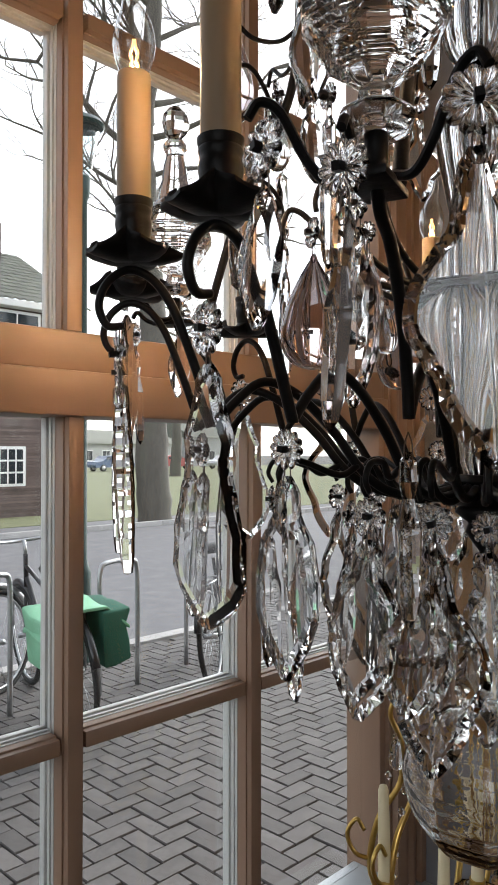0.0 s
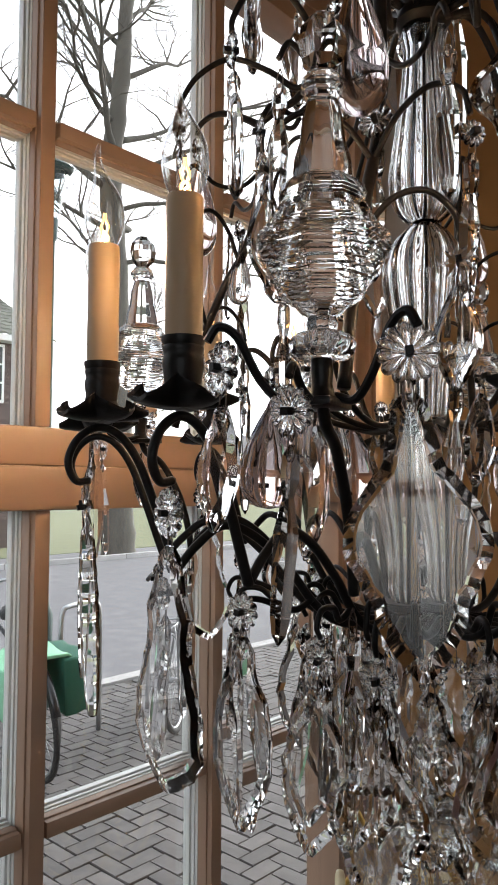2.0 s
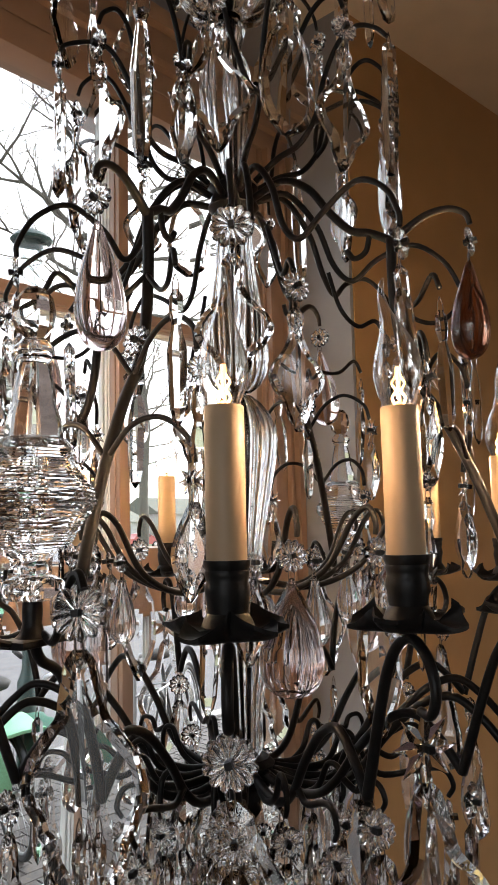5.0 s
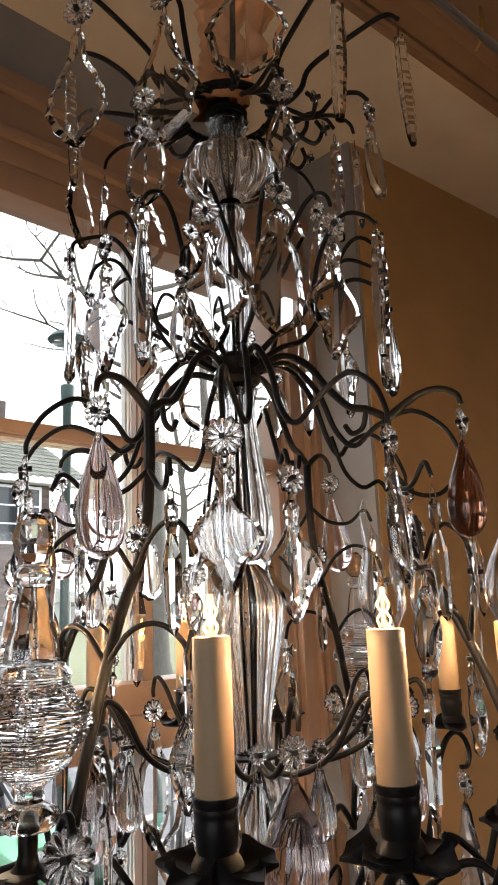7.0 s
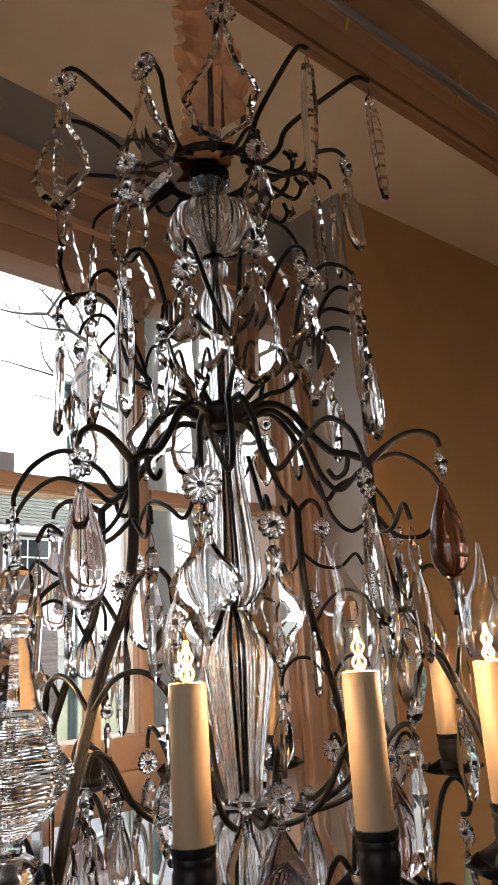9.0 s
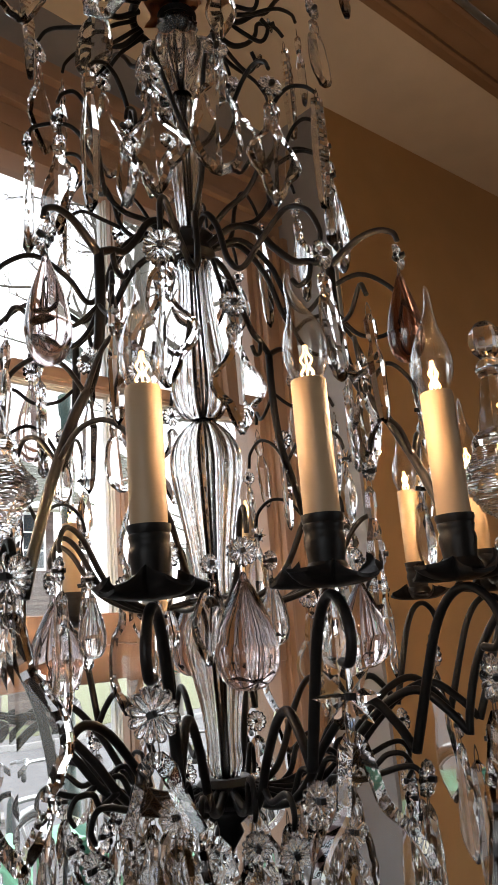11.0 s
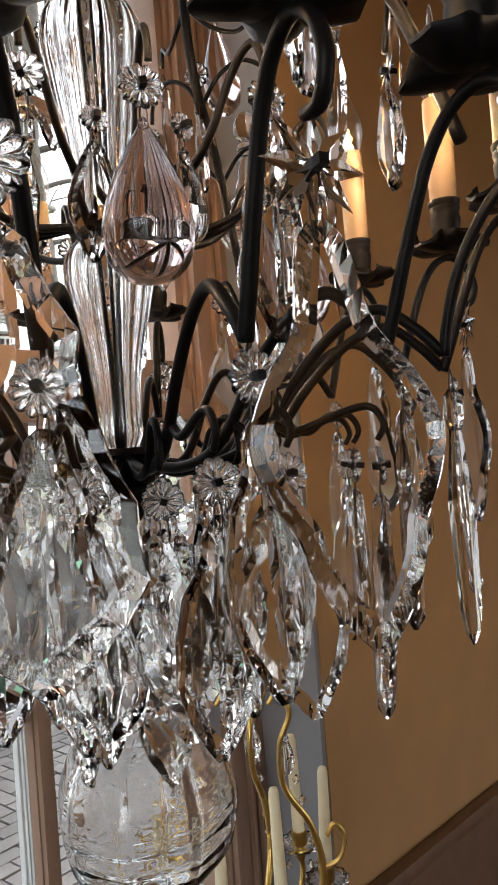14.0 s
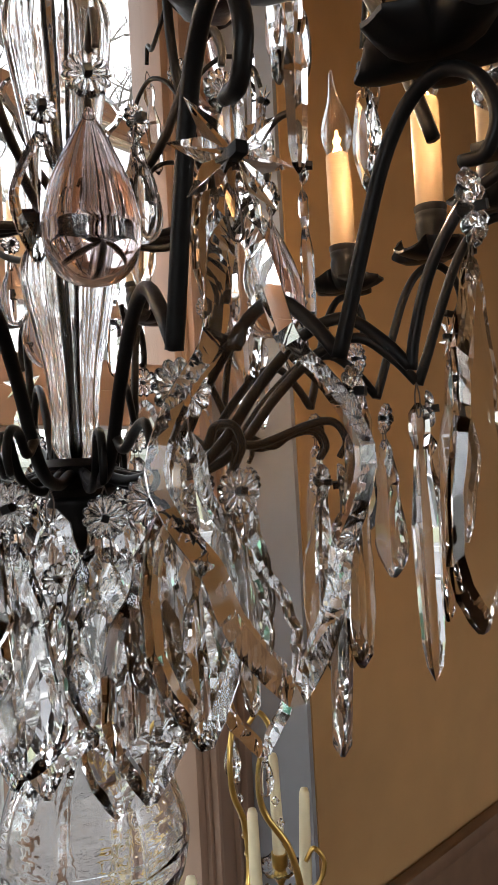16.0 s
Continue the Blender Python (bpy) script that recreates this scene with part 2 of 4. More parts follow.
def structure(name, mesh, m=None, label=""):
    ob = new(name, mesh)
    ob.matrix_basis = m if m is not None else ROOM
    return tagged(ob, label, name.split("_")[0], kind="structure")


# ---- the room ----
structure("wall_tan", boxmesh("wall_tan", OCHRE, 0, 3.4, 0, 0.275, 0, CEIL), ROOM @ pose(0.866, 0.424, 0, 0, 0, -5.5), "ochre painted plaster wall beside the window")
structure("wall_window_above", boxmesh("wall_window_above", SLATE, -2.6, 0.853, 0.602, 0.70, 2.94, CEIL), None, "slate grey painted wall above the window")
structure("wall_window_side", boxmesh("wall_window_side", SLATE, 0.853, 0.865, 0.427, 0.70, 0.0, CEIL), None, "slate grey painted return beside the window")
structure("wall_window_far", boxmesh("wall_window_far", SLATE, -2.6, -1.27, 0.602, 0.70, 0.0, 2.94), None, "slate grey painted wall beside the window")
structure("wall_window_below", boxmesh("wall_window_below", OCHRE, -1.27, 0.853, 0.602, 0.70, 0.0, 0.66), None, "ochre painted wall below the window")
# unseen back wall; its opening is added to hold a fill lamp
bm = bmesh.new()
for x0, x1, z0, z1 in ((-2.9, 4.6, 0, 0.7), (-2.9, 4.6, 2.7, CEIL), (-2.9, 1.5, 0.7, 2.7), (3.7, 4.6, 0.7, 2.7)):
    box(bm, x0, x1, -4.3, -4.0, z0, z1)
structure("wall_back", sharp(finish(bm, "wall_back", OCHRE), 30), None, "unseen ochre plaster wall across the room, opening added for fill light")
# unseen side wall, likewise opened for the stronger fill lamp
bm = bmesh.new()
for y0, y1, z0, z1 in ((-4.0, 0.9, 0, 0.7), (-4.0, 0.9, 2.7, CEIL), (-4.0, -2.7, 0.7, 2.7), (-0.5, 0.9, 0.7, 2.7)):
    box(bm, -2.9, -2.6, y0, y1, z0, z1)
structure("wall_side", sharp(finish(bm, "wall_side", OCHRE), 30), None, "unseen ochre plaster side wall, opening added for fill light")
# added area lamps in both openings: neutral fill from outside the view
for k, (m, power) in enumerate(((ROOM @ pose(2.6, -4.1, 0), 0.4), (ROOM @ pose(-2.7, -1.6, 0, 0, 0, -90), 2.3))):
    fill_lamp = bpy.data.lights.new("window_daylight", "AREA")
    fill_lamp.shape, fill_lamp.size, fill_lamp.size_y, fill_lamp.energy, fill_lamp.color = "RECTANGLE", 2.2, 2.0, power, (0.92, 0.96, 1.0)
    ob = new("window_daylight", fill_lamp)
    ob.matrix_basis = m @ look((0, -0.1, 1.7), (0, 1, 1.7))
    # added bars, so the fill lamp reflects as a window in the glass
    w = thing("window_%d" % (k + 2), m, "added salmon painted window around an unseen fill lamp", "window", kind="structure")
    for p in (-1.08, -0.36, 0.36, 1.08):
        part("muntin", boxmesh("muntin", FRAME, p - 0.025, p + 0.025, -0.03, 0.03, 0.7, 2.7, bevel=0.004), w)
    for z in (0.73, 1.7, 2.67):
        part("rail", boxmesh("rail", FRAME, -1.1, 1.1, -0.028, 0.028, z - 0.03, z + 0.03, bevel=0.004), w)
structure("wall_end", boxmesh("wall_end", OCHRE, 4.2, 4.5, -4.0, 0.9, 0, CEIL), None, "ochre plaster end wall")
bm = bmesh.new()
for i in range(24):
    box(bm, -2.6, 4.2, -4.0 + i * 0.2, -4.0 + i * 0.2 + 0.197, -0.03, 0.0)
structure("floor", sharp(finish(bm, "floor", FLOOR), 30), None, "dark oak board floor")
structure("ceiling", boxmesh("ceiling", CEILING, -2.9, 4.5, -4.3, 1.0, CEIL, CEIL + 0.2), None, "buff painted ceiling")
bm = bmesh.new()
for y0, y1, h in ((0.150, 0.182, 0.012), (0.137, 0.150, 0.030), (0.079, 0.137, 0.022), (0.049, 0.079, 0.038), (0.037, 0.049, 0.050), (-0.04, 0.037, 0.030)):
    box(bm, -2.5, 4.1, y0, y1, CEIL - h, CEIL + 0.01, 0.004)
structure("trim_ceiling_beam", sharp(finish(bm, "beam", BEAM), 40), ROOM @ pose(0, 0, 0, 0, 0, -4.0), "brown moulded wooden beam under the ceiling")
bm = bmesh.new()
box(bm, 0.003, 3.3, -0.03, 0.0, 0.0, 0.64, 0.006)
box(bm, 0.003, 3.3, -0.036, 0.0, 0.63, 0.67, 0.012)
structure("baseboard", sharp(finish(bm, "baseboard", DARKWOOD), 40), ROOM @ pose(0.866, 0.421, 0, 0, 0, -5.5), "dark wooden dado along the ochre wall")

# curtain rail with brass hooks
rail = thing("curtain_rail", ROOM @ pose(0, 0.0, CEIL - 0.10, 0, 0, -4.0), "grey metal rail with brass hooks below the ceiling", "rail")
part("rod", finish(tube(bmesh.new(), [(-2.5, 0, 0), (4.1, 0, 0)], 0.008, 10, 1), "rod", material("grey_metal", (0.2, 0.2, 0.2), 0.4, 0.8)), rail)
hook = finish(tube(bmesh.new(), [(0, 0.0, 0.075), (0, 0.0, 0.02), (0, 0.004, 0.0), (0.02, 0.03, 0.0)], 0.003, 6, 4), "hook", BRASS)
for k in range(18):
    part("hook", hook, rail, pose(-2.3 + k * 0.33, 0.0, 0.0))

# ---- the window ----
GLASS_Y = 0.655
window = thing("window_1", ROOM, "salmon painted sash window with many panes", "window", kind="structure")
COLS = [-1.13, -0.77, -0.41, -0.047, 0.322, 0.75]
ROWS_LOW, ROWS_UP = [0.715, 1.205, 1.672], [1.795, 2.254, 2.70]


def bar(name, x0, x1, z0, z1, deep=0.0):
    """A moulded bar: a nosing towards the room, a wider step, and a pale bead at the glass."""
    upright = (z1 - z0) > (x1 - x0)
    bm = bmesh.new()
    for s, y0, y1, soft in ((0.0085, 0.602 - deep, 0.622, 0.0035), (0.0055, 0.613 - deep, 0.630, 0.002)):
        ex, ez = (s, 0) if upright else (0, s)
        box(bm, x0 + ex, x1 - ex, y0, y1, z0 + ez, z1 - ez, soft)
    b = part(name, sharp(finish(bm, name, FRAME), 40), window)
    bm = bmesh.new()
    for y0, y1, e in ((0.628, 0.634, 0.0045), (0.634, 0.640, 0.0020), (0.640, 0.645, 0.0045), (0.645, 0.652, 0.0005), (0.652, 0.664, 0.0035)):
        ex, ez = (e, 0.0005) if upright else (0.0005, e)
        box(bm, x0 + ex, x1 - ex, y0, y1, z0 + ez, z1 - ez, 0.001)
    part("glazing_bead", sharp(finish(bm, "bead", BEAD), 40), b, None, "pale grey bead")
    return b


for k, x in enumerate(COLS[1:-1]):
    for rows, deep in ((ROWS_LOW, 0.006), (ROWS_UP, 0.0)):
        bar("muntin", x - 0.0215, x + 0.0215, rows[0], rows[-1], deep)
for z in (1.205, 2.254):
    for a, b in zip(COLS, COLS[1:]):
        bar("muntin", a + 0.0205, b - 0.0205, z - 0.0205, z + 0.0205)
for name, z0, z1, y0 in (("bottom_rail", 0.66, 0.715, 0.59), ("meeting_rail", 1.672, 1.737, 0.585), ("meeting_rail", 1.7375, 1.795, 0.60), ("top_rail", 2.70, 2.76, 0.60)):
    part(name, boxmesh(name, SILL if name == "bottom_rail" else FRAME, COLS[0] - 0.06, COLS[-1] - 0.03, y0, 0.68, z0, z1, bevel=0.005), window)
bm = bmesh.new()
for z0, z1, y0 in ((2.76, 2.81, 0.60), (2.81, 2.83, 0.585), (2.83, 2.90, 0.595), (2.90, 2.94, 0.575)):
    box(bm, -1.27, 0.852, y0, 0.70, z0, z1, 0.005)
part("head_casing", sharp(finish(bm, "head", FRAME), 40), window)
for side in (0, 1):
    bm = bmesh.new()
    x = COLS[-1] - 0.03
    for a, b, y0 in ((0.0, 0.05, 0.61), (0.05, 0.075, 0.60), (0.075, 0.10, 0.585), (0.10, 0.20, 0.592), (0.20, 0.225, 0.58), (0.225, 0.26, 0.59), (0.26, 0.31, 0.575)):
        a, b = a * 0.425, b * 0.425
        p, q = (x + a, x + b) if side else (-1.13 - b, -1.13 - a)
        box(bm, p, q, y0, 0.70, 0.66, 2.76, 0.004)
    part("jamb_casing", sharp(finish(bm, "jamb", FRAME), 40), window)
part("window_sill", boxmesh("sill", SILL, -1.27, 0.852, 0.50, 0.60, 0.63, 0.658, bevel=0.008), window, None, "pale painted sill board")
for a, b in zip(COLS, COLS[1:]):
    for r in (ROWS_LOW, ROWS_UP):
        for z0, z1 in zip(r, r[1:]):
            part("pane", boxmesh("pane", PANE, a + 0.02, b - 0.02, GLASS_Y, GLASS_Y + 0.003, z0, z1), window)

# ---- the chandelier: axis at the origin ----
def rz(r, a, z):
    return (r * math.cos(radians(a)), r * math.sin(radians(a)), z)


def out(a, r=0.0, z=0.0, tilt=0.0, yaw=0.0):
    """A pose at the angle a, whose x points away from the axis."""
    return pose(0, 0, 0, 0, 0, a) @ pose(r, 0, z, tilt, 0, yaw)


def plaque_mesh(name, mat, length, shape, thick=0.0085, scallop=0.0, lobes=7, n=3, ridge=False):
    """A flat cut drop hanging from its top: bevelled rim round a raised table. shape: (fraction down, half width)."""
    thick *= 0.88
    scallop *= 0.65
    side = [(q.x, q.z) for q in smoothline([(w, 0, -f * length) for f, w in shape], n)]
    m = len(side)
    if scallop:
        side = [(max(0.0006, w * (1 - scallop * abs(math.sin(lobes * math.pi * i / (m - 1))) ** 0.6) + 0.0), z) for i, (w, z) in enumerate(side)]
    ring = side + [(-w, z) for w, z in side[::-1]]
    cz = -length * 0.5
    bm = bmesh.new()

    def loop(inset, y):
        vs = []
        for i, (x, z) in enumerate(ring):
            w = x - math.copysign(min(abs(x) * 0.7, inset), x)
            vs.append(bm.verts.new((w, y, cz + (z - cz) * (1 - inset / (length * 0.5)))))
        return vs
    rim = length * 0.026 + 0.0030
    a = loop(0.0, -0.0012)
    b = loop(0.0, 0.0012)
    c = loop(rim, thick / 2)
    e = loop(rim, -thick / 2)
    k = len(ring)
    for p, q in ((e, a), (a, b), (b, c)):
        for i in range(k):
            bm.faces.new((p[i], p[(i + 1) % k], q[(i + 1) % k], q[i]))
    for lp, s in ((c, 1), (e, -1)):
        h = len(side)
        if ridge:
            wide = max(abs(v.co.x) for v in lp)
            for v in lp:
                v.co.y = s * (thick / 2 + 0.0016 * (1 - abs(v.co.x) / wide))
            mid = [bm.verts.new((0, s * (thick / 2 + 0.0016), (lp[i].co.z))) for i in range(h)]
            for i in range(h - 1):
                bm.faces.new((lp[i], lp[i + 1], mid[i + 1], mid[i]))
                bm.faces.new((lp[k - 1 - i], lp[k - 2 - i], mid[i + 1], mid[i]))
            bm.faces.new((lp[0], mid[0], lp[k - 1]))
            bm.faces.new((lp[h - 1], mid[h - 1], lp[h]))
        else:
            for i in range(h - 1):
                bm.faces.new((lp[i], lp[i + 1], lp[k - 2 - i], lp[k - 1 - i]))
    bmesh.ops.remove_doubles(bm, verts=bm.verts, dist=0.00005)
    return finish(bm, name, mat, False)


VIOLIN = [(0, 0.004), (0.05, 0.010), (0.16, 0.014), (0.26, 0.018), (0.36, 0.031), (0.50, 0.041), (0.62, 0.036), (0.72, 0.027), (0.82, 0.023), (0.92, 0.014), (1, 0.003)]
LEAF = [(0, 0.003), (0.08, 0.010), (0.2, 0.012), (0.32, 0.022), (0.5, 0.0265), (0.68, 0.026), (0.82, 0.019), (0.93, 0.010), (1, 0.003)]
SHIELD = [(0, 0.003), (0.07, 0.009), (0.2, 0.007), (0.34, 0.014), (0.46, 0.026), (0.56, 0.031), (0.66, 0.027), (0.76, 0.016), (0.88, 0.011), (1, 0.002)]
TONGUE = [(0, 0.003), (0.06, 0.010), (0.2, 0.009), (0.3, 0.017), (0.5, 0.022), (0.75, 0.0235), (0.9, 0.018), (1, 0.004)]
KITE = [(0, 0.003), (0.1, 0.007), (0.3, 0.013), (0.55, 0.017), (0.8, 0.011), (1, 0.002)]
BELL = [(0, 0.004), (0.05, 0.012), (0.14, 0.016), (0.27, 0.026), (0.37, 0.0245), (0.48, 0.029), (0.64, 0.0375), (0.80, 0.0385), (0.89, 0.029), (0.96, 0.015), (1, 0.004)]
PLAQUES = {
    "bell": plaque_mesh("bell_drop", CRYSTAL, 0.160, [(f, w * 1.12) for f, w in BELL], 0.0085, 0.07, 10),
    "small_bell": plaque_mesh("bell_drop", CRYSTAL, 0.118, [(f, w * 0.72) for f, w in BELL], 0.008, 0.06, 9, ridge=True),
    "violin": plaque_mesh("violin_drop", CRYSTAL, 0.150, VIOLIN, 0.010, 0.10, 9, ridge=True),
    "violin_plain": plaque_mesh("violin_drop", CRYSTAL, 0.165, VIOLIN, 0.009, 0.0, 9),
    "leaf": plaque_mesh("leaf_drop", CRYSTAL, 0.135, LEAF, 0.009, 0.05, 8, ridge=True),
    "leaf_scalloped": plaque_mesh("leaf_drop", CRYSTAL, 0.135, [(f, w * 1.25) for f, w in LEAF], 0.009, 0.16, 10),
    "shield": plaque_mesh("shield_drop", CRYSTAL, 0.106, SHIELD, 0.009, 0.05, 7, ridge=True),
    "tongue": plaque_mesh("tongue_drop", CRYSTAL, 0.102, TONGUE, 0.009, 0.10, 8, ridge=True),
    "kite": plaque_mesh("kite_drop", CRYSTAL, 0.075, KITE, 0.011, 0.0, ridge=True),
    "shield_big": plaque_mesh("shield_drop", CRYSTAL, 0.122, [(f, w * 1.15) for f, w in SHIELD], 0.010, 0.05, 7, ridge=True),
    "tongue_big": plaque_mesh("tongue_drop", CRYSTAL, 0.125, [(f, w * 1.25) for f, w in TONGUE], 0.010, 0.10, 9, ridge=True),
    "grand_crown": plaque_mesh("crown_drop", CRYSTAL, 0.148, [(0, 0.003), (0.08, 0.009), (0.22, 0.014), (0.36, 0.022), (0.5, 0.036), (0.62, 0.043), (0.75, 0.036), (0.86, 0.034), (0.95, 0.016), (1, 0.003)], 0.010, 0.08, 9, ridge=True),
    "crown": plaque_mesh("crown_drop", CRYSTAL, 0.142, [(0, 0.003), (0.08, 0.008), (0.25, 0.011), (0.4, 0.022), (0.55, 0.031), (0.7, 0.035), (0.85, 0.024), (0.95, 0.012), (1, 0.003)], 0.009, 0.12, 8),
}


def spear_mesh(length, w=0.0085):
    bm = bmesh.new()
    z = [0, -0.006, -0.018, -0.028, -length * 0.45, -length * 0.86, -length * 0.95, -length]
    r = [0.002, w * 0.7, w * 0.75, w * 0.45, w, w * 0.8, w * 0.55, 0.0008]
    lathe(bm, list(zip(r, z)), 6)
    for v in bm.verts:
        v.co.y *= 0.7
    return finish(bm, "spear", CRYSTAL, False)


def notched_spear_mesh(length, w=0.009):
    bm = bmesh.new()
    pr = [(0.002, 0), (w * 0.8, -0.005)]
    k = int(length / 0.016)
    for i in range(1, k):
        z = -length * i / k
        f = 0.75 + 0.35 * math.sin(math.pi * min(1, i / k * 1.1))
        pr += [(w * f, z), (w * f * 0.93, z - 0.0045)]
    pr += [(w * 0.5, -length * 0.99), (0.0008, -length)]
    lathe(bm, pr, 6)
    for v in bm.verts:
        v.co.y *= 0.7
    return finish(bm, "spear", CRYSTAL, False)


def drop_mesh(name, mat, length, r, ribs=0):
    prof = [(0.0015, 0), (0.0035, -0.004), (0.004, -length * 0.06), (r * 0.44, -length * 0.20), (r * 0.80, -length * 0.42), (r * 0.98, -length * 0.62), (r, -length * 0.70), (r * 0.88, -length * 0.86), (r * 0.52, -length * 0.965), (0.001, -length)]
    return finish(lathe(bmesh.new(), prof, 40, 0.06 if ribs else 0, ribs, 1.0, 4), name, mat)


def rosette_mesh(radius, petals=12):
    """A pressed flower: rounded petals round a small eye, domed on both faces."""
    bm = bmesh.new()
    per = 6
    k = petals * per
    def ring(f, y):
        vs = []
        for i in range(k):
            a = 2 * math.pi * i / k
            lob = abs(math.cos(petals * a / 2))
            r = radius * f * (1 - (0.16 * (1 - lob ** 0.7)) * f)
            d = y * (1 - 0.75 * (1 - lob) * (1 if 0.2 < f < 1 else 0.2))
            vs.append(bm.verts.new((r * math.cos(a), d, r * math.sin(a))))
        return vs
    t = radius * 0.26
    rs = [ring(0.12, -t * 0.5), ring(0.35, -t), ring(0.7, -t * 1.05), ring(0.92, -t * 0.55), ring(1.0, 0), ring(0.92, t * 0.3), ring(0.5, t * 0.5), ring(0.12, t * 0.4)]
    for a, b in zip(rs, rs[1:]):
        for i in range(k):
            bm.faces.new((a[i], a[(i + 1) % k], b[(i + 1) % k], b[i]))
    bm.faces.new(rs[0][::-1])
    bm.faces.new(rs[-1])
    return finish(bm, "rosette", CRYSTAL)


def star_mesh(radius, points=8):
    bm = bmesh.new()
    rim = []
    for i in range(points * 2):
        a = math.pi * i / points
        r = radius if i % 2 == 0 else radius * 0.5
        rim.append(bm.verts.new((r * math.sin(a), 0, r * math.cos(a))))
    for y in (-radius * 0.12, radius * 0.05):
        c = bm.verts.new((0, y, 0))
        for i in range(points * 2):
            bm.faces.new((c, rim[i], rim[(i + 1) % (points * 2)]))
    return finish(bm, "star", CRYSTAL, False)


ROSETTES = {s: rosette_mesh(r) for s, r in (("big", 0.0175), ("mid", 0.0140), ("small", 0.0095))}
STARS = {s: star_mesh(r) for s, r in (("big", 0.0245), ("small", 0.015))}
SPEARS = {"spear": spear_mesh(0.105), "long_spear": spear_mesh(0.165, 0.011), "notched": notched_spear_mesh(0.145, 0.0105)}
DROPS = {"amethyst": drop_mesh("amethyst_drop", AMETHYST, 0.105, 0.0200), "smoky": drop_mesh("smoky_drop", SMOKE, 0.092, 0.0180), "grand": drop_mesh("amethyst_drop", AMETHYST, 0.098, 0.0272),
         "clear": drop_mesh("clear_drop", OLD_GLASS, 0.062, 0.0130, 10)}
PIN = boxmesh("pin", IRON, -0.0022, 0.0022, -0.0075, 0.005, -0.0022, 0.0022)
LOOP = finish(tube(bmesh.new(), [(0, 0, 0.004), (0.0025, 0, -0.004), (0.002, 0, -0.014), (0, 0, -0.017), (-0.002, 0, -0.014), (-0.0025, 0, -0.004), (0, 0, 0.004)], 0.0005, 5, 4), "wire_loop", WIRE)
HANGERS = {"amethyst": "pear drop of pale amethyst glass", "smoky": "pear drop of dark smoky glass", "grand": "large pear drop of pale amethyst glass", "clear": "ribbed clear pear drop"}
rng = random.Random(7)

chandelier = thing("chandelier", pose(0, 0, 0), "tall iron-framed crystal chandelier with lit candle bulbs, hung before the window", "chandelier")


def pendant(a, r, z, drop, flower="big", yaw=None, swing=None, gap=None):
    """A flower or star on a hook at (a, r, z), with a cut drop wired below it."""
    yaw = rng.uniform(-22, 22) if yaw is None else yaw
    m = pose(0, 0, 0, 0, 0, a) @ pose(r, 0, z, 0, 0, 90 + yaw)
    head = ROSETTES.get(flower) or STARS.get(flower[5:]) if flower else None
    lean = rng.uniform(-9, 9)
    top = None
    if head is not None:
        top = part("rosette" if flower in ROSETTES else "star", head, chandelier, m @ pose(0, 0, 0, rng.uniform(-8, 8), rng.uniform(-20, 20), 0))
        part("pin", PIN, top)
        rad = {"big": 0.0175, "mid": 0.014, "small": 0.0095, "star_big": 0.017, "star_small": 0.011}[flower]
    else:
        rad = 0.0
    if drop:
        g = rad + (0.004 if gap is None else gap)
        me = PLAQUES.get(drop) or SPEARS.get(drop) or DROPS.get(drop)
        ob = part("drop", me, chandelier, m @ pose(0, 0.001, -g, rng.uniform(-3, 3), rng.uniform(-4, 4), rng.uniform(-14, 14) + (swing or 0)), HANGERS.get(drop, ""))
        part("wire_loop", LOOP, ob, pose(0, 0, 0.008))
    return top


def iron(name, pts, radius=0.0040, a=0.0, flat=1.0, sides=8, parent=None, n=5):
    """An iron scroll drawn in the upright plane at the angle a, from (r, z) or (r, z, sideways) points."""
    line = [(p[0], p[2] if len(p) > 2 else 0.0, p[1]) for p in pts]
    return part(name, finish(tube(bmesh.new(), line, radius, sides, n, flat), name, IRON), parent or chandelier, pose(0, 0, 0, 0, 0, a))


# stem: blown glass balusters over an iron rod
part("stem_rod", finish(tube(bmesh.new(), [(0, 0, 1.57), (0, 0, 2.56)], 0.0045, 10, 1), "rod", IRON), chandelier)


def baluster(name, prof, flute=0.10, lobes=12, label=""):
    bm = bmesh.new()
    lathe(bm, prof, 96, flute, lobes, 1.0, 5)
    ob = part(name, finish(bm, name, OLD_GLASS), chandelier, None, label)
    bm = lathe(bmesh.new(), [(max(0.004, r * 0.72), z) for r, z in prof], 48, 0, 0, 1.0, 4)
    bmesh.ops.recalc_face_normals(bm, faces=bm.faces)
    for f in bm.faces:
        f.normal_flip()
    inner = bpy.data.meshes.new("bore")
    bm.to_mesh(inner)
    bm.free()
    inner.materials.append(OLD_GLASS)
    inner.polygons.foreach_set("use_smooth", [True] * len(inner.polygons))
    part("bore", inner, ob)
    return ob


baluster("lower_baluster", [(0.014, 1.600), (0.019, 1.612), (0.0185, 1.63), (0.022, 1.665), (0.030, 1.70), (0.0365, 1.732), (0.034, 1.752), (0.022, 1.766), (0.017, 1.772)], 0.12, 10)
baluster("middle_baluster", [(0.022, 1.778), (0.021, 1.785), (0.023, 1.81), (0.032, 1.86), (0.0415, 1.912), (0.040, 1.938), (0.028, 1.958), (0.015, 1.970)], 0.12, 10)
baluster("upper_baluster", [(0.016, 1.974), (0.027, 1.983), (0.0345, 2.003), (0.0345, 2.028), (0.029, 2.065), (0.0225, 2.11), (0.020, 2.145), (0.0225, 2.160), (0.025, 2.168)], 0.13, 10)
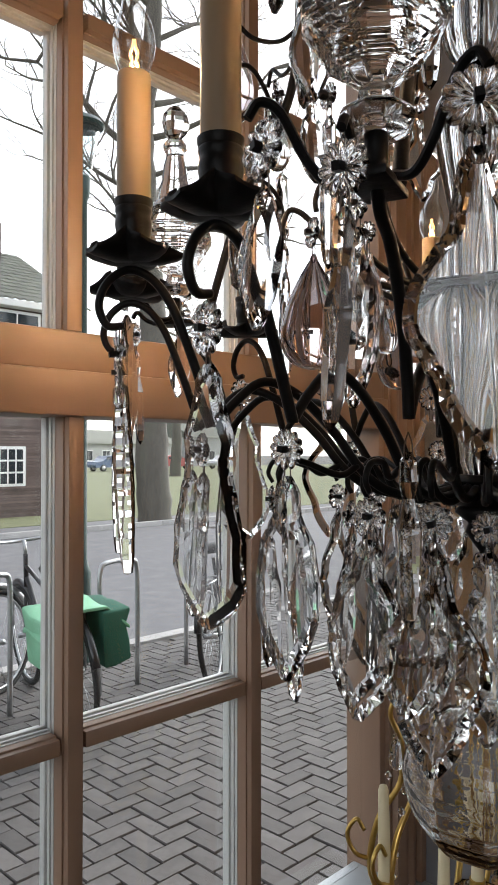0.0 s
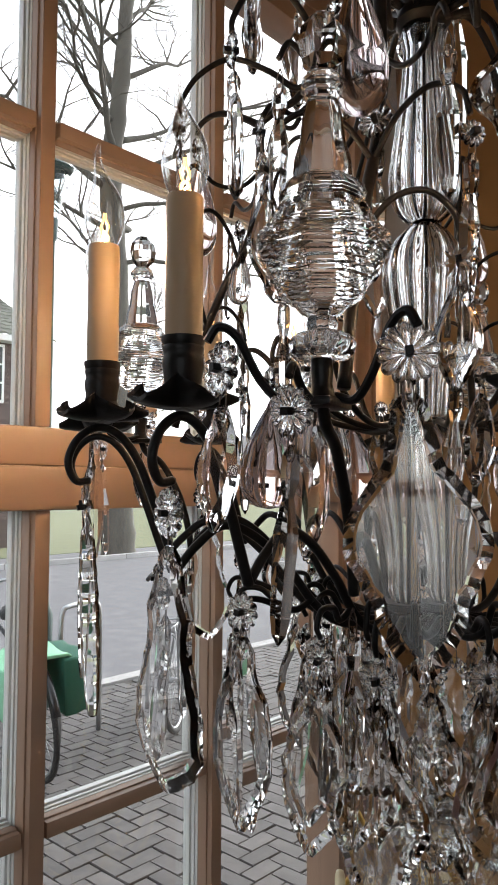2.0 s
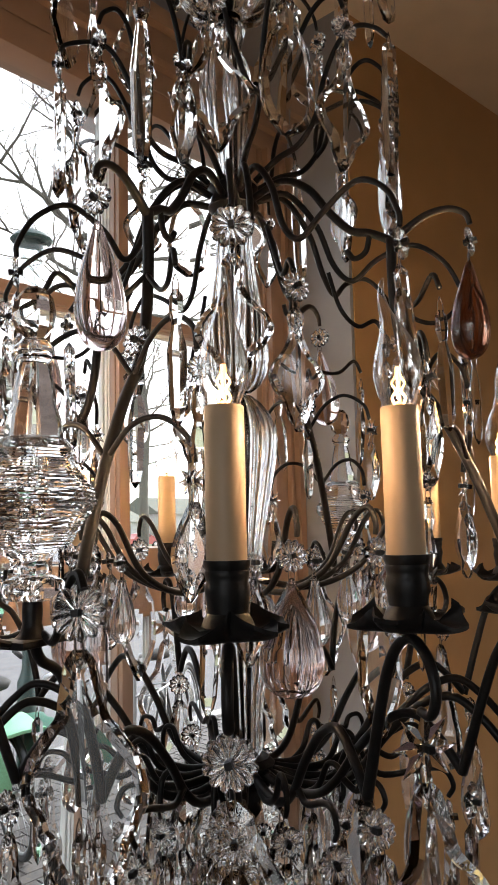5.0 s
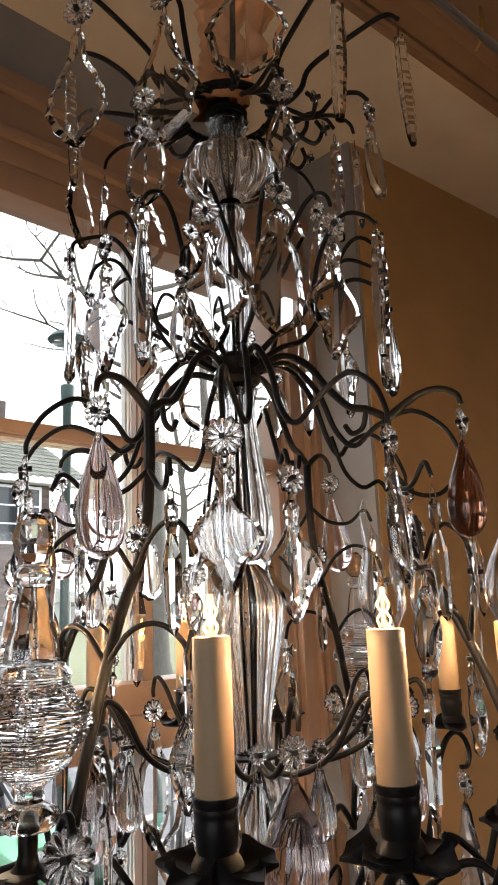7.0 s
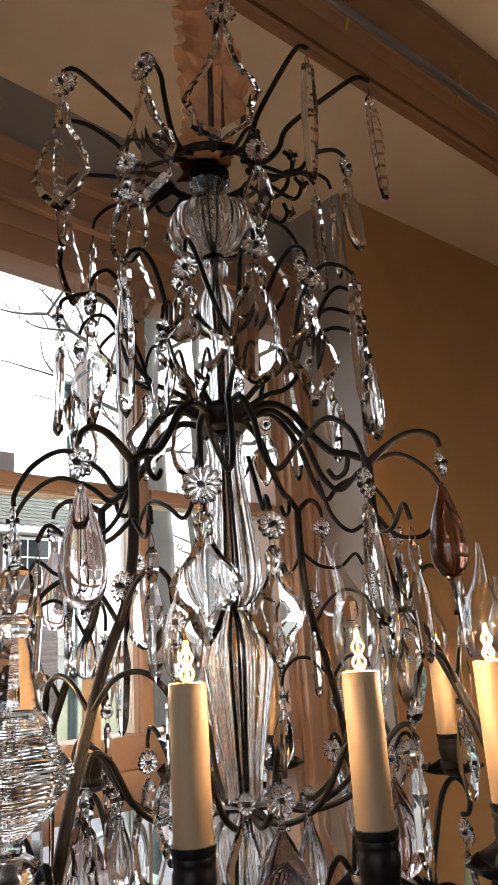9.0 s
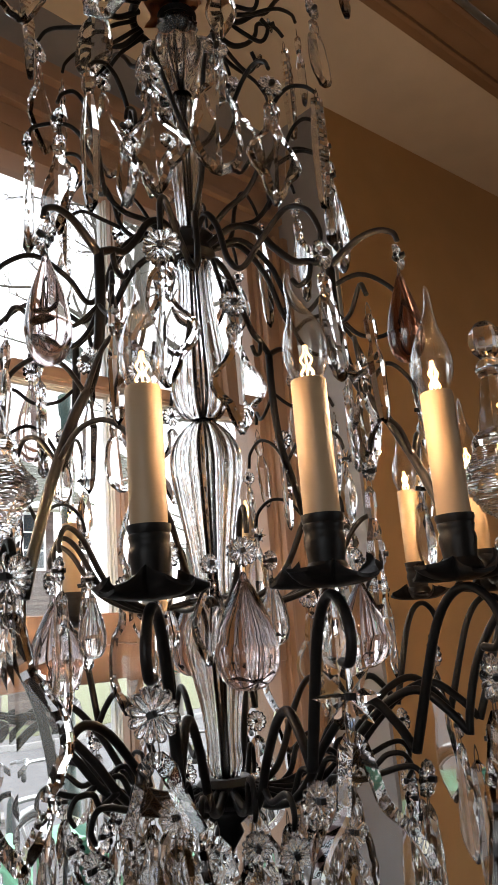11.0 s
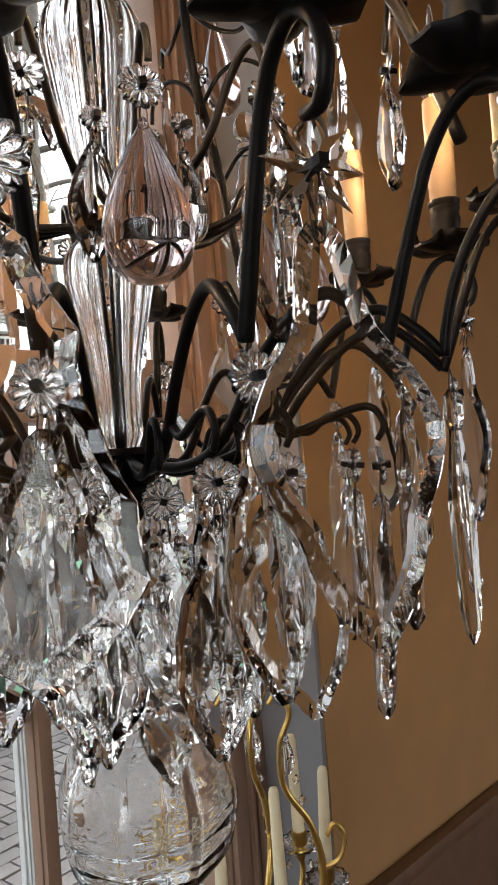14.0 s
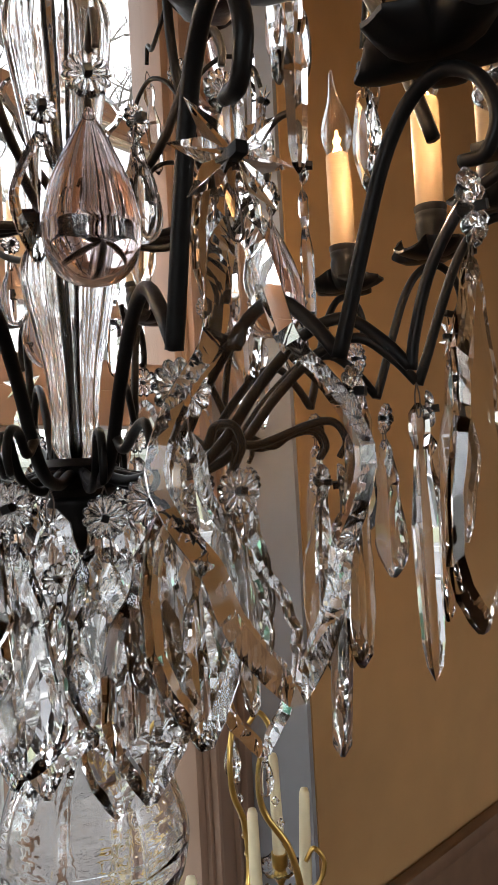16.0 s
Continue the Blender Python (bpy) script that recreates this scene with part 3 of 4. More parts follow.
baluster("top_column", [(0.017, 2.210), (0.016, 2.23), (0.019, 2.28), (0.0235, 2.32), (0.021, 2.345), (0.013, 2.365), (0.018, 2.385), (0.014, 2.40)], 0.12, 10)
baluster("pumpkin_ball", [(0.018, 2.405), (0.036, 2.410), (0.052, 2.423), (0.058, 2.442), (0.052, 2.462), (0.036, 2.476), (0.022, 2.481), (0.019, 2.492), (0.024, 2.503), (0.028, 2.512)], 0.13, 14, "clear ribbed glass ball")
for nm, z0, z1, r in (("hub", 1.572, 1.600, 0.030), ("stem_disc", 1.7725, 1.7775, 0.030), ("collar", 2.172, 2.208, 0.028), ("crown_collar", 2.513, 2.530, 0.026)):
    bm = bmesh.new()
    lathe(bm, [(r * 0.8, z0), (r, z0 + (z1 - z0) * 0.2), (r * 0.86, (z0 + z1) / 2), (r, z1 - (z1 - z0) * 0.2), (r * 0.8, z1)], 32)
    part(nm, sharp(finish(bm, nm, IRON), 40), chandelier)
bm = bmesh.new()
lathe(bm, [(0.020, 1.573), (0.024, 1.566), (0.012, 1.556), (0.015, 1.548), (0.008, 1.538), (0.002, 1.530)], 20)
part("hub_finial", finish(bm, "hub_finial", IRON), chandelier)

# bottom ball on a string of beads
bm = bmesh.new()
lathe(bm, [(0.010, 1.412), (0.016, 1.404), (0.012, 1.397), (0.034, 1.392), (0.056, 1.374), (0.069, 1.345), (0.071, 1.322), (0.062, 1.288), (0.042, 1.266), (0.018, 1.258), (0.010, 1.252)], 112, 0.06, 8, 0.8, 5)
ball_outer = part("bottom_ball", finish(bm, "bottom_ball", BALL_GLASS), chandelier, None, "large ribbed hollow glass ball")
bm = bmesh.new()
lathe(bm, [(0.005, 1.400), (0.028, 1.388), (0.052, 1.370), (0.065, 1.344), (0.067, 1.322), (0.058, 1.290), (0.038, 1.270), (0.012, 1.262)], 64, 0.05, 8, 0.8, 8)
for v in bm.verts:
    k = 1 + 0.012 * math.sin(v.co.z * 1150)
    v.co.x, v.co.y = v.co.x * k, v.co.y * k
bmesh.ops.recalc_face_normals(bm, faces=bm.faces)
for f in bm.faces:
    f.normal_flip()
me = bpy.data.meshes.new("ball_hollow")
bm.to_mesh(me)
bm.free()
me.materials.append(OLD_GLASS)
me.polygons.foreach_set("use_smooth", [True] * len(me.polygons))
part("ball_hollow", me, ball_outer)
bead = finish(lathe(bmesh.new(), [(0.001, -0.0085), (0.006, -0.006), (0.0085, 0), (0.006, 0.006), (0.001, 0.0085)], 8), "bead", CRYSTAL, False)
for k in range(7):
    part("bead", bead, chandelier, pose(0, 0, 1.423 + k * 0.0165))

# silk sleeve round the chain
bm = bmesh.new()
rings = []
for i in range(260):
    z = 2.53 + i * (CEIL - 2.53) / 259
    ring = []
    for k in range(56):
        a = 2 * math.pi * k / 56
        w = (1 - abs(math.sin(z * 62 + 1.6 * math.sin(a * 2 + z * 20) + 2 * noise.noise((math.cos(a), math.sin(a), z * 9))))) ** 1.5 * 0.016 + noise.noise((math.cos(a) * 2.2, math.sin(a) * 2.2, z * 34)) * 0.010
        r = 0.027 + w + 0.005 * math.sin(z * 31)
        ring.append(bm.verts.new((r * math.cos(a) + 0.008 * math.sin(z * 17), r * math.sin(a) + 0.007 * math.cos(z * 14), z)))
    rings.append(ring)
for p, q in zip(rings, rings[1:]):
    for k in range(56):
        bm.faces.new((p[k], p[(k + 1) % 56], q[(k + 1) % 56], q[k]))
part("silk_sleeve", finish(bm, "silk_sleeve", SILK), chandelier, None, "gathered orange silk chain sleeve")

# candle arms
FINIALS = [-104.7, -18.9, 73.0, 168.0]
CANDLES = [-81.0, -60.0, -38.9, 3.0, 26.0, 49.0, 96.0, 120.0, 144.0, -169.5, -147.0, -123.5]
ARM_IN = [(0.028, 1.588), (0.065, 1.582), (0.100, 1.588), (0.125, 1.606), (0.150, 1.637), (0.183, 1.667), (0.213, 1.677), (0.237, 1.661), (0.254, 1.642)]
ARM_UP = [(0.2545, 1.640), (0.262, 1.660), (0.274, 1.694), (0.289, 1.731), (0.305, 1.752), (0.323, 1.758), (0.339, 1.748), (0.346, 1.730), (0.340, 1.715), (0.328, 1.715)]
arm_in = finish(tube(bmesh.new(), [(r, 0, z) for r, z in ARM_IN], (0.0042, 0.0038), 10, 6), "arm", IRON)
arm_up = finish(tube(bmesh.new(), [(r, 0, z) for r, z in ARM_UP], (0.0039, 0.0030), 10, 6, 1.15), "scroll", IRON)
bm = bmesh.new()
K = 90
rows = []
for f, z in ((0.02, 1.764), (0.35, 1.764), (0.6, 1.766), (0.85, 1.769), (1.0, 1.772), (1.0, 1.7745), (0.85, 1.7725), (0.5, 1.770), (0.02, 1.771)):
    ring = []
    for k in range(K):
        a = 2 * math.pi * k / K
        lob = abs(math.sin(2.5 * a)) ** 0.8
        r = 0.0405 * f * (1 - (0.30 * (1 - lob) + 0.07 * abs(math.sin(7.5 * a + 0.6))) * f * f)
        ring.append(bm.verts.new((r * math.cos(a), r * math.sin(a), z + 0.010 * f ** 3 * (1 - lob) + 0.0035 * f ** 3 * math.sin(3 * a + 1) - 0.004 * f)))
    rows.append(ring)
for p, q in zip(rows, rows[1:]):
    for k in range(K):
        bm.faces.new((p[k], p[(k + 1) % K], q[(k + 1) % K], q[k]))
saucer_mesh = sharp(finish(bm, "saucer", IRON), 50)
cup_mesh = sharp(finish(lathe(bmesh.new(), [(0.010, 1.766), (0.0165, 1.771), (0.0150, 1.775), (0.0124, 1.779), (0.0132, 1.786), (0.0142, 1.792), (0.0138, 1.796), (0.0130, 1.798), (0.0136, 1.801), (0.0142, 1.803), (0.0136, 1.805), (0.0147, 1.808), (0.0147, 1.811), (0.0130, 1.811)], 28), "cup", IRON), 35)
sleeve_mesh = sharp(finish(lathe(bmesh.new(), [(0.0123, 1.806), (0.0127, 1.808), (0.0127, 1.9055), (0.0123, 1.907), (0.0102, 1.907), (0.0102, 1.900)], 32), "sleeve", SLEEVE), 40)
bulb_line = [(0.0095, 1.900), (0.0105, 1.907), (0.0148, 1.916), (0.0175, 1.928), (0.0165, 1.940), (0.0125, 1.952), (0.0080, 1.962), (0.0048, 1.972), (0.0030, 1.982), (0.0020, 1.991), (0.0010, 1.995)]
bm = lathe(bmesh.new(), [(r * 0.93, z) for r, z in bulb_line], 28, 0, 0, 1, 3)
for v in bm.verts:
    k = max(0.0, (v.co.z - 1.945) / 0.046)
    v.co.x -= 0.011 * math.sin(k * 2.3) * k
bulb_mesh = finish(bm, "bulb", BULB)
bm = bmesh.new()
for k in range(4):
    a = math.pi / 2 * k
    c, s = math.cos(a), math.sin(a)
    tube(bm, [(0.0022 * c, 0.0022 * s, 1.908), (0.0046 * c, 0.0046 * s, 1.913), (0.0020 * c, 0.0020 * s, 1.918), (0.0042 * c, 0.0042 * s, 1.923), (0.0016 * c, 0.0016 * s, 1.928), (0.0008 * c, 0.0008 * s, 1.934)], 0.0009, 6, 3)
filament_mesh = finish(bm, "filament", FILAMENT)
socket_mesh = finish(lathe(bmesh.new(), [(0.0035, 1.899), (0.0035, 1.906), (0.0015, 1.913)], 12), "bulb_stem", OLD_GLASS)
candle_lamp = bpy.data.lights.new("candle_bulb", "POINT")
candle_lamp.energy, candle_lamp.color, candle_lamp.shadow_soft_size = 1.1, (1.0, 0.65, 0.36), 0.003
for i, a in enumerate(CANDLES):
    base = out(a)
    arm = part("candle_arm", arm_in, chandelier, base)
    part("scroll", arm_up, arm, None)
    tip = base @ pose(0.32, 0, 0) @ pose(0, 0, 0, rng.uniform(-0.8, 0.8), rng.uniform(-0.8, 0.8), rng.uniform(0, 72))
    part("saucer", saucer_mesh, arm, pose(0.32, 0, 0, 0, 0, rng.uniform(0, 72)))
    part("candle_cup", cup_mesh, arm, pose(0.32, 0, 0))
    cs = part("candle_sleeve", sleeve_mesh, chandelier, base @ pose(0.32, 0, 0), "cream tinted candle sleeve")
    bulb = part("bulb", bulb_mesh, chandelier, base @ pose(0.32, 0, 0, 0, 0, rng.uniform(0, 360)), "clear bent-tip bulb, lit")
    part("filament", filament_mesh, bulb)
    part("bulb_stem", socket_mesh, bulb)
    lamp = new("candle_bulb_light", candle_lamp)
    lamp.matrix_basis = base @ pose(0.32, 0, 1.917)
    side = (a - FINIALS[0]) % 360
    last = "star_big" if i % 3 == 1 else "big"
    drop = ["bell", "violin_plain", "bell"][i % 3]
    if a in (-147.0, -169.5):
        drop = "notched"
    pendant(a, 0.331, 1.694, drop, last)
    pendant(a, 0.261, 1.622, "leaf" if i % 2 else "small_bell", "mid")
    pendant(a, 0.094, 1.572, ("bell", "leaf_scalloped", "tongue_big")[i % 3], None)

# curls below the arms, each with its own drop
for k, a in enumerate(sorted(CANDLES + FINIALS)):
    rr = (0.180, 0.196, 0.172, 0.204)[k % 4]
    iron("arm_curl", [(0.128, 1.609), (0.146, 1.601), (rr - 0.018, 1.612), (rr - 0.002, 1.612), (rr + 0.005, 1.600), (rr, 1.590)], (0.0032, 0.0022), a + 0.6)
    pendant(a + 0.6, rr, 1.573, ("small_bell", "leaf", "leaf_scalloped", "violin")[k % 4], "mid")

# finial arms, holders and glass finials
fin_prof = [(0.0165, 1.787), (0.0205, 1.792), (0.0195, 1.799), (0.0095, 1.804), (0.0085, 1.812), (0.017, 1.819), (0.026, 1.825), (0.028, 1.830), (0.036, 1.841), (0.0415, 1.850), (0.0405, 1.858), (0.033, 1.866), (0.029, 1.873), (0.0255, 1.879), (0.027, 1.885), (0.023, 1.891), (0.0195, 1.8935), (0.0145, 1.917), (0.0095, 1.944), (0.0115, 1.949), (0.0135, 1.953), (0.0105, 1.958), (0.0075, 1.961)]
bm = bmesh.new()
pr = []
for (r0, z0), (r1, z1) in zip(fin_prof, fin_prof[1:]):
    k = 6 if 1.815 < z0 < 1.885 else 2
    for i in range(k):
        t = i / k
        pr.append((r0 + (r1 - r0) * t + (0.0012 if i % 2 else 0), z0 + (z1 - z0) * t))
pr.append(fin_prof[-1])
lathe(bm, pr, 40, 0.07, 8, 0.7)
finial_mesh = sharp(finish(bm, "finial", FINIAL_GLASS), 40)
knob_mesh = finish(lathe(bmesh.new(), [(0.006, 1.961), (0.013, 1.968), (0.0155, 1.978), (0.0135, 1.988), (0.007, 1.996), (0.001, 1.998)], 7), "knob", CRYSTAL, False)
TIER = [(0.028, 2.204), (0.055, 2.222), (0.082, 2.232), (0.102, 2.258), (0.112, 2.295), (0.130, 2.330), (0.150, 2.341), (0.170, 2.332), (0.182, 2.318)]
RIB = [(0.176, 2.108), (0.1755, 2.06), (0.180, 2.01), (0.192, 1.968), (0.216, 1.93), (0.242, 1.875), (0.262, 1.82), (0.276, 1.775)]
for q, a in enumerate(FINIALS):
    base = out(a)
    arm = part("finial_arm", arm_in, chandelier, base)
    part("scroll", finish(tube(bmesh.new(), [(r, 0, z) for r, z in [(0.2545, 1.640), (0.258, 1.662), (0.270, 1.700), (0.292, 1.735), (0.312, 1.748), (0.32, 1.765)]], 0.0036, 10, 6, 1.1), "scroll", IRON), arm)
    bm = bmesh.new()
    box(bm, 0.298, 0.342, -0.012, 0.012, 1.758, 1.763, 0.0015)
    lathe(bm, [(0.012, 1.762), (0.0080, 1.766), (0.0062, 1.772), (0.0066, 1.780), (0.0062, 1.788), (0.0045, 1.791), (0.001, 1.792)], 20, centre=(0.32, 0))
    for s in (-1, 1):
        tube(bm, [(0.318, s * 0.008, 1.765), (0.326, s * 0.022, 1.762), (0.334, s * 0.034, 1.775), (0.340, s * 0.046, 1.800), (0.345, s * 0.056, 1.806), (0.348, s * 0.062, 1.797)], 0.0028, 8, 5)
    tube(bm, [(0.335, 0, 1.760), (0.355, 0, 1.766), (0.368, 0, 1.776), (0.374, 0, 1.770)], 0.0026, 8, 5)
    part("finial_holder", sharp(finish(bm, "holder", IRON), 45), arm)
    f = part("finial", finial_mesh, chandelier, base @ pose(0.32, 0, 0), "cut glass obelisk finial with stepped vase body")
    part("knob", knob_mesh, f, None, "faceted ball")
    pendant(a - 9.0, 0.348, 1.781, "kite", "big")
    pendant(a + 9.3, 0.350, 1.783, "leaf" if q % 2 else "violin", "big")
    pendant(a, 0.371, 1.752, "spear", "mid")
    pendant(a, 0.258, 1.624, "long_spear" if q % 2 else "spear", None)
    # main rib from the collar down to the finial
    iron("rib", [(0.026, 2.186), (0.06, 2.196), (0.09, 2.18), (0.112, 2.150), (0.135, 2.125), (0.155, 2.118), (0.176, 2.106)], 0.0042, a)
    iron("rib", RIB, (0.0050, 0.0044), a, 1.1)
    iron("rib_scroll", [(0.176, 2.104), (0.192, 2.114), (0.213, 2.124), (0.233, 2.125), (0.248, 2.117), (0.252, 2.106)], (0.0045, 0.0026), a)
    iron("rib_curl", [(0.155, 2.118), (0.150, 2.10), (0.138, 2.095), (0.13, 2.105)], 0.003, a)
    pendant(a, 0.250, 2.089, "smoky" if q == 1 else "amethyst", "mid", 0)
    pendant(a + 0.5, 0.197, 1.987, "clear" if q % 2 else "spear", "mid", 0)
    for s in (-1, 1):
        # thin side sprays off the rib
        iron("spray", [(0.20, 1.955, 0), (0.205, 1.985, s * 0.02), (0.212, 1.998, s * 0.045), (0.222, 1.985, s * 0.068), (0.226, 1.965, s * 0.074)], 0.0024, a)
        pendant(a + s * 18.5, 0.238, 1.951, "spear" if s > 0 else "kite", "small" if s > 0 else "star_small")
        iron("spray", [(0.238, 1.885, 0), (0.236, 1.91, s * 0.022), (0.23, 1.915, s * 0.045), (0.222, 1.90, s * 0.062), (0.218, 1.88, s * 0.066)], 0.0024, a)
        pendant(a + s * 16.6, 0.228, 1.866, "kite" if s > 0 else "spear", "star_small" if s > 0 else "small")
        iron("spray", [(0.178, 2.05, 0), (0.19, 2.03, s * 0.02), (0.21, 2.028, s * 0.04), (0.228, 2.045, s * 0.055), (0.236, 2.03, s * 0.062)], 0.0024, a)
        pendant(a + s * 14.6, 0.244, 2.015, "spear", None)
    # upper tier above the collar
    iron("tier_arm", TIER, (0.0036, 0.0022), a)
    pendant(a, 0.184, 2.315, "notched" if q % 2 else "long_spear", None)
    iron("tier_arm", [(0.10, 2.25), (0.118, 2.262, 0.01), (0.142, 2.275, 0.026), (0.165, 2.262, 0.034), (0.172, 2.245, 0.036)], (0.0028, 0.0020), a)
    pendant(a + 12, 0.176, 2.233, "kite", "small")

for q, a in enumerate(FINIALS):
    mid = a + [42.0, 45.0, 47.0, 43.5][q]
    for s in (-1, 1):
        # waving arms between the ribs
        iron("garland_arm", [(0.026, 2.19, 0), (0.06, 2.20, s * 0.006), (0.092, 2.165, s * 0.012), (0.11, 2.118, s * 0.016), (0.128, 2.098, s * 0.026), (0.15, 2.118, s * 0.042), (0.185, 2.132, s * 0.058), (0.216, 2.113, s * 0.068), (0.232, 2.085, s * 0.0715), (0.233, 2.072, s * 0.0715)], (0.0038, 0.0024), mid)
        pendant(mid + s * 17.1, 0.243, 2.058, "tongue" if s > 0 else "shield", "mid" if s > 0 else "big")
    iron("garland_arm", [(0.11, 2.115, 0), (0.125, 2.075, 0.004), (0.145, 2.055, 0.002), (0.165, 2.062, 0), (0.176, 2.048, 0)], 0.0026, mid)
    pendant(mid, 0.178, 2.033, "shield", "mid")
    # hooks on the stem disc
    for s, k in ((0, 0), (-1, 1), (1, 2)):
        iron("disc_hook", [(0.02, 1.775, 0), (0.07, 1.768, s * 0.02), (0.115, 1.79, s * 0.045), (0.142, 1.835, s * 0.062), (0.158, 1.846, s * 0.07), (0.165, 1.832, s * 0.073), (0.164, 1.822, s * 0.073)], (0.0034, 0.0024), mid)
    pendant(mid - 2, 0.165, 1.806, "grand", "mid", 0)
    for s in (-1, 1):
        pendant(mid + s * 24.0, 0.180, 1.806, "leaf" if s > 0 else "spear", "mid")
        pendant(mid + s * 12.0, 0.135, 1.800, "clear" if s > 0 else "kite", "small")
    # inner hooks round the hub
    for s, rr in ((-1, 0.118), (0, 0.120), (1, 0.118)):
        iron("hub_hook", [(0.028, 1.59), (0.06, 1.578), (0.09, 1.588), (0.104, 1.612), (0.117, 1.610), (0.121, 1.592), (0.117, 1.582)], (0.0036, 0.0024), mid + s * 30)
        pendant(mid + s * 30, rr, 1.562, "leaf" if s else "leaf_scalloped", "mid")
    # low drops round the ball
    pendant(mid + 10, 0.055, 1.505, "leaf", "mid")
    pendant(mid - 34, 0.072, 1.500, "shield", "small")
    # upper tier of flowers and shields
    for s, rr, zz, kind in ((-1, 0.172, 2.296, "shield_big"), (0, 0.188, 2.308, "tongue_big"), (1, 0.172, 2.295, "shield_big")):
        if s:
            iron("tier_arm", [(0.092, 2.252, -s * 0.040), (0.104, 2.262, -s * 0.026), (0.116, 2.296, -s * 0.014), (0.133, 2.330, -s * 0.005), (0.150, 2.341), (rr - 0.006, 2.331), (rr, 2.317)], (0.0030, 0.0022), mid + s * 22)
        else:
            iron("tier_arm", TIER[:-2] + [(rr - 0.006, 2.331), (rr, 2.317)], (0.0036, 0.0022), mid)
        pendant(mid + s * 22, rr, zz, kind, "mid", rng.uniform(-15, 15))
    # small curls round the crown ring
    for s in (-1, 0, 1):
        b = mid + s * 30
        iron("crown_curl", [(0.055, 2.525), (0.085, 2.505, 0.012), (0.108, 2.488, 0.012), (0.118, 2.50, 0.005), (0.110, 2.512, 0.0)], 0.0028, b + 15)
        pendant(b + 15, 0.120, 2.50, None, "small")
# crown of plaques
for k, (b, rr, zz, kind, flower) in enumerate(((-122, 0.215, 2.546, "crown", "big"), (-99, 0.165, 2.560, "grand_crown", "big"), (-68, 0.185, 2.600, "grand_crown", "big"), (-43, 0.212, 2.535, "notched", None), (-16, 0.225, 2.545, "notched", None), (12, 0.178, 2.522, "tongue", "mid"),
                                               (41, 0.165, 2.540, "notched", None), (79, 0.165, 2.545, "crown", "mid"), (112, 0.20, 2.55, "grand_crown", "big"), (147, 0.178, 2.545, "crown", "mid"), (176, 0.21, 2.55, "crown", "big"), (-149, 0.19, 2.55, "notched", None))):
    hi = zz + 0.020
    iron("crown_arm", [(0.050, 2.527), (0.078, 2.512), (0.102, 2.522), (0.118, hi - 0.018), (rr - 0.04, hi + 0.004), (rr - 0.014, hi + 0.008), (rr, hi - 0.004)], (0.0040, 0.0026), b)
    pendant(b, rr, zz, kind, flower, {-122: 35, 12: -45}.get(b, rng.uniform(-12, 12)))
    if k % 2:
        continue
    iron("crown_arm", [(0.05, 2.52), (0.09, 2.50), (0.13, 2.495), (0.15, 2.48), (0.155, 2.465)], (0.003, 0.002), b + 13)
    pendant(b + 13, 0.156, 2.448, ["tongue", "spear", "kite"][k % 3], "mid" if k % 3 != 1 else None)
bm = bmesh.new()
tube(bm, [(0.058 * math.cos(2 * math.pi * k / 24), 0.058 * math.sin(2 * math.pi * k / 24), 2.527) for k in range(25)], 0.0055, 8, 1)
part("crown_ring", finish(bm, "crown_ring", IRON), chandelier)

# ---- outside: the street ----
structure("ground", boxmesh("ground", JOINT, -400, 400, 0.72, 800, -0.6, -0.010), None, "sandy ground below the street")
structure("road", boxmesh("road", ASPHALT, -200, 200, 4.97, 12.9, -0.2, -0.004), None, "worn grey asphalt street")
structure("lawn", boxmesh("lawn", GRASS, -200, 200, 14.6, 70, -0.2, 0.03), None, "short green lawn across the street")
structure("pavement_far", boxmesh("pavement_far", ASPHALT, -200, 200, 13.05, 14.6, -0.2, 0.02), None, "grey pavement across the street")
for y, h in ((4.80, 0.012), (12.9, 0.10)):
    kerb = thing("kerb", ROOM @ pose(0, y, 0), "pale concrete kerb stones along the street", "kerb", kind="structure")
    stone = boxmesh("kerb_stone", KERB, 0, 0.985, 0, 0.15, -0.2, h, bevel=0.01)
    for k in range(-6, 30):
        part("kerb_stone", stone, kerb, pose(k, 0, 0))

# house across the street
house = thing("house", ROOM @ pose(0, 16.9, 0), "dark brick house with a grey-green tiled roof and white windows", "house")
part("wall", boxmesh("wall", BRICKWALL, -6, 9.4, 0, 6, -0.1, 5.3), house, None, "dark brick wall")
bm = bmesh.new()
for z in range(70):
    box(bm, -6, 9.402, -0.006, 0.0, z * 0.075, z * 0.075 + 0.062)
part("brick_courses", sharp(finish(bm, "courses", BRICKWALL), 30), house)
bm = bmesh.new()
box(bm, -6.2, 10.3, -0.35, 0.05, 5.25, 5.42, 0.02)
part("gutter", sharp(finish(bm, "gutter", WHITE), 30), house, None, "white gutter board")
bm = bmesh.new()
for r in range(14):
    for k in range(73):
        x = -6.2 + k * 0.228
        y = -0.38 + r * 0.28
        z = 5.42 + r * 0.155
        vs = [bm.verts.new(p) for p in ((x, y, z + 0.03), (x + 0.114, y, z + 0.065), (x + 0.226, y, z + 0.03), (x + 0.226, y + 0.3, z + 0.17), (x + 0.114, y + 0.3, z + 0.2), (x, y + 0.3, z + 0.17))]
        bm.faces.new((vs[0], vs[1], vs[4], vs[5]))
        bm.faces.new((vs[1], vs[2], vs[3], vs[4]))
        ws = [bm.verts.new((p.co.x, p.co.y, p.co.z - 0.05)) for p in vs[:3]]
        bm.faces.new((vs[0], ws[0], ws[1], vs[1]))
        bm.faces.new((vs[1], ws[1], ws[2], vs[2]))
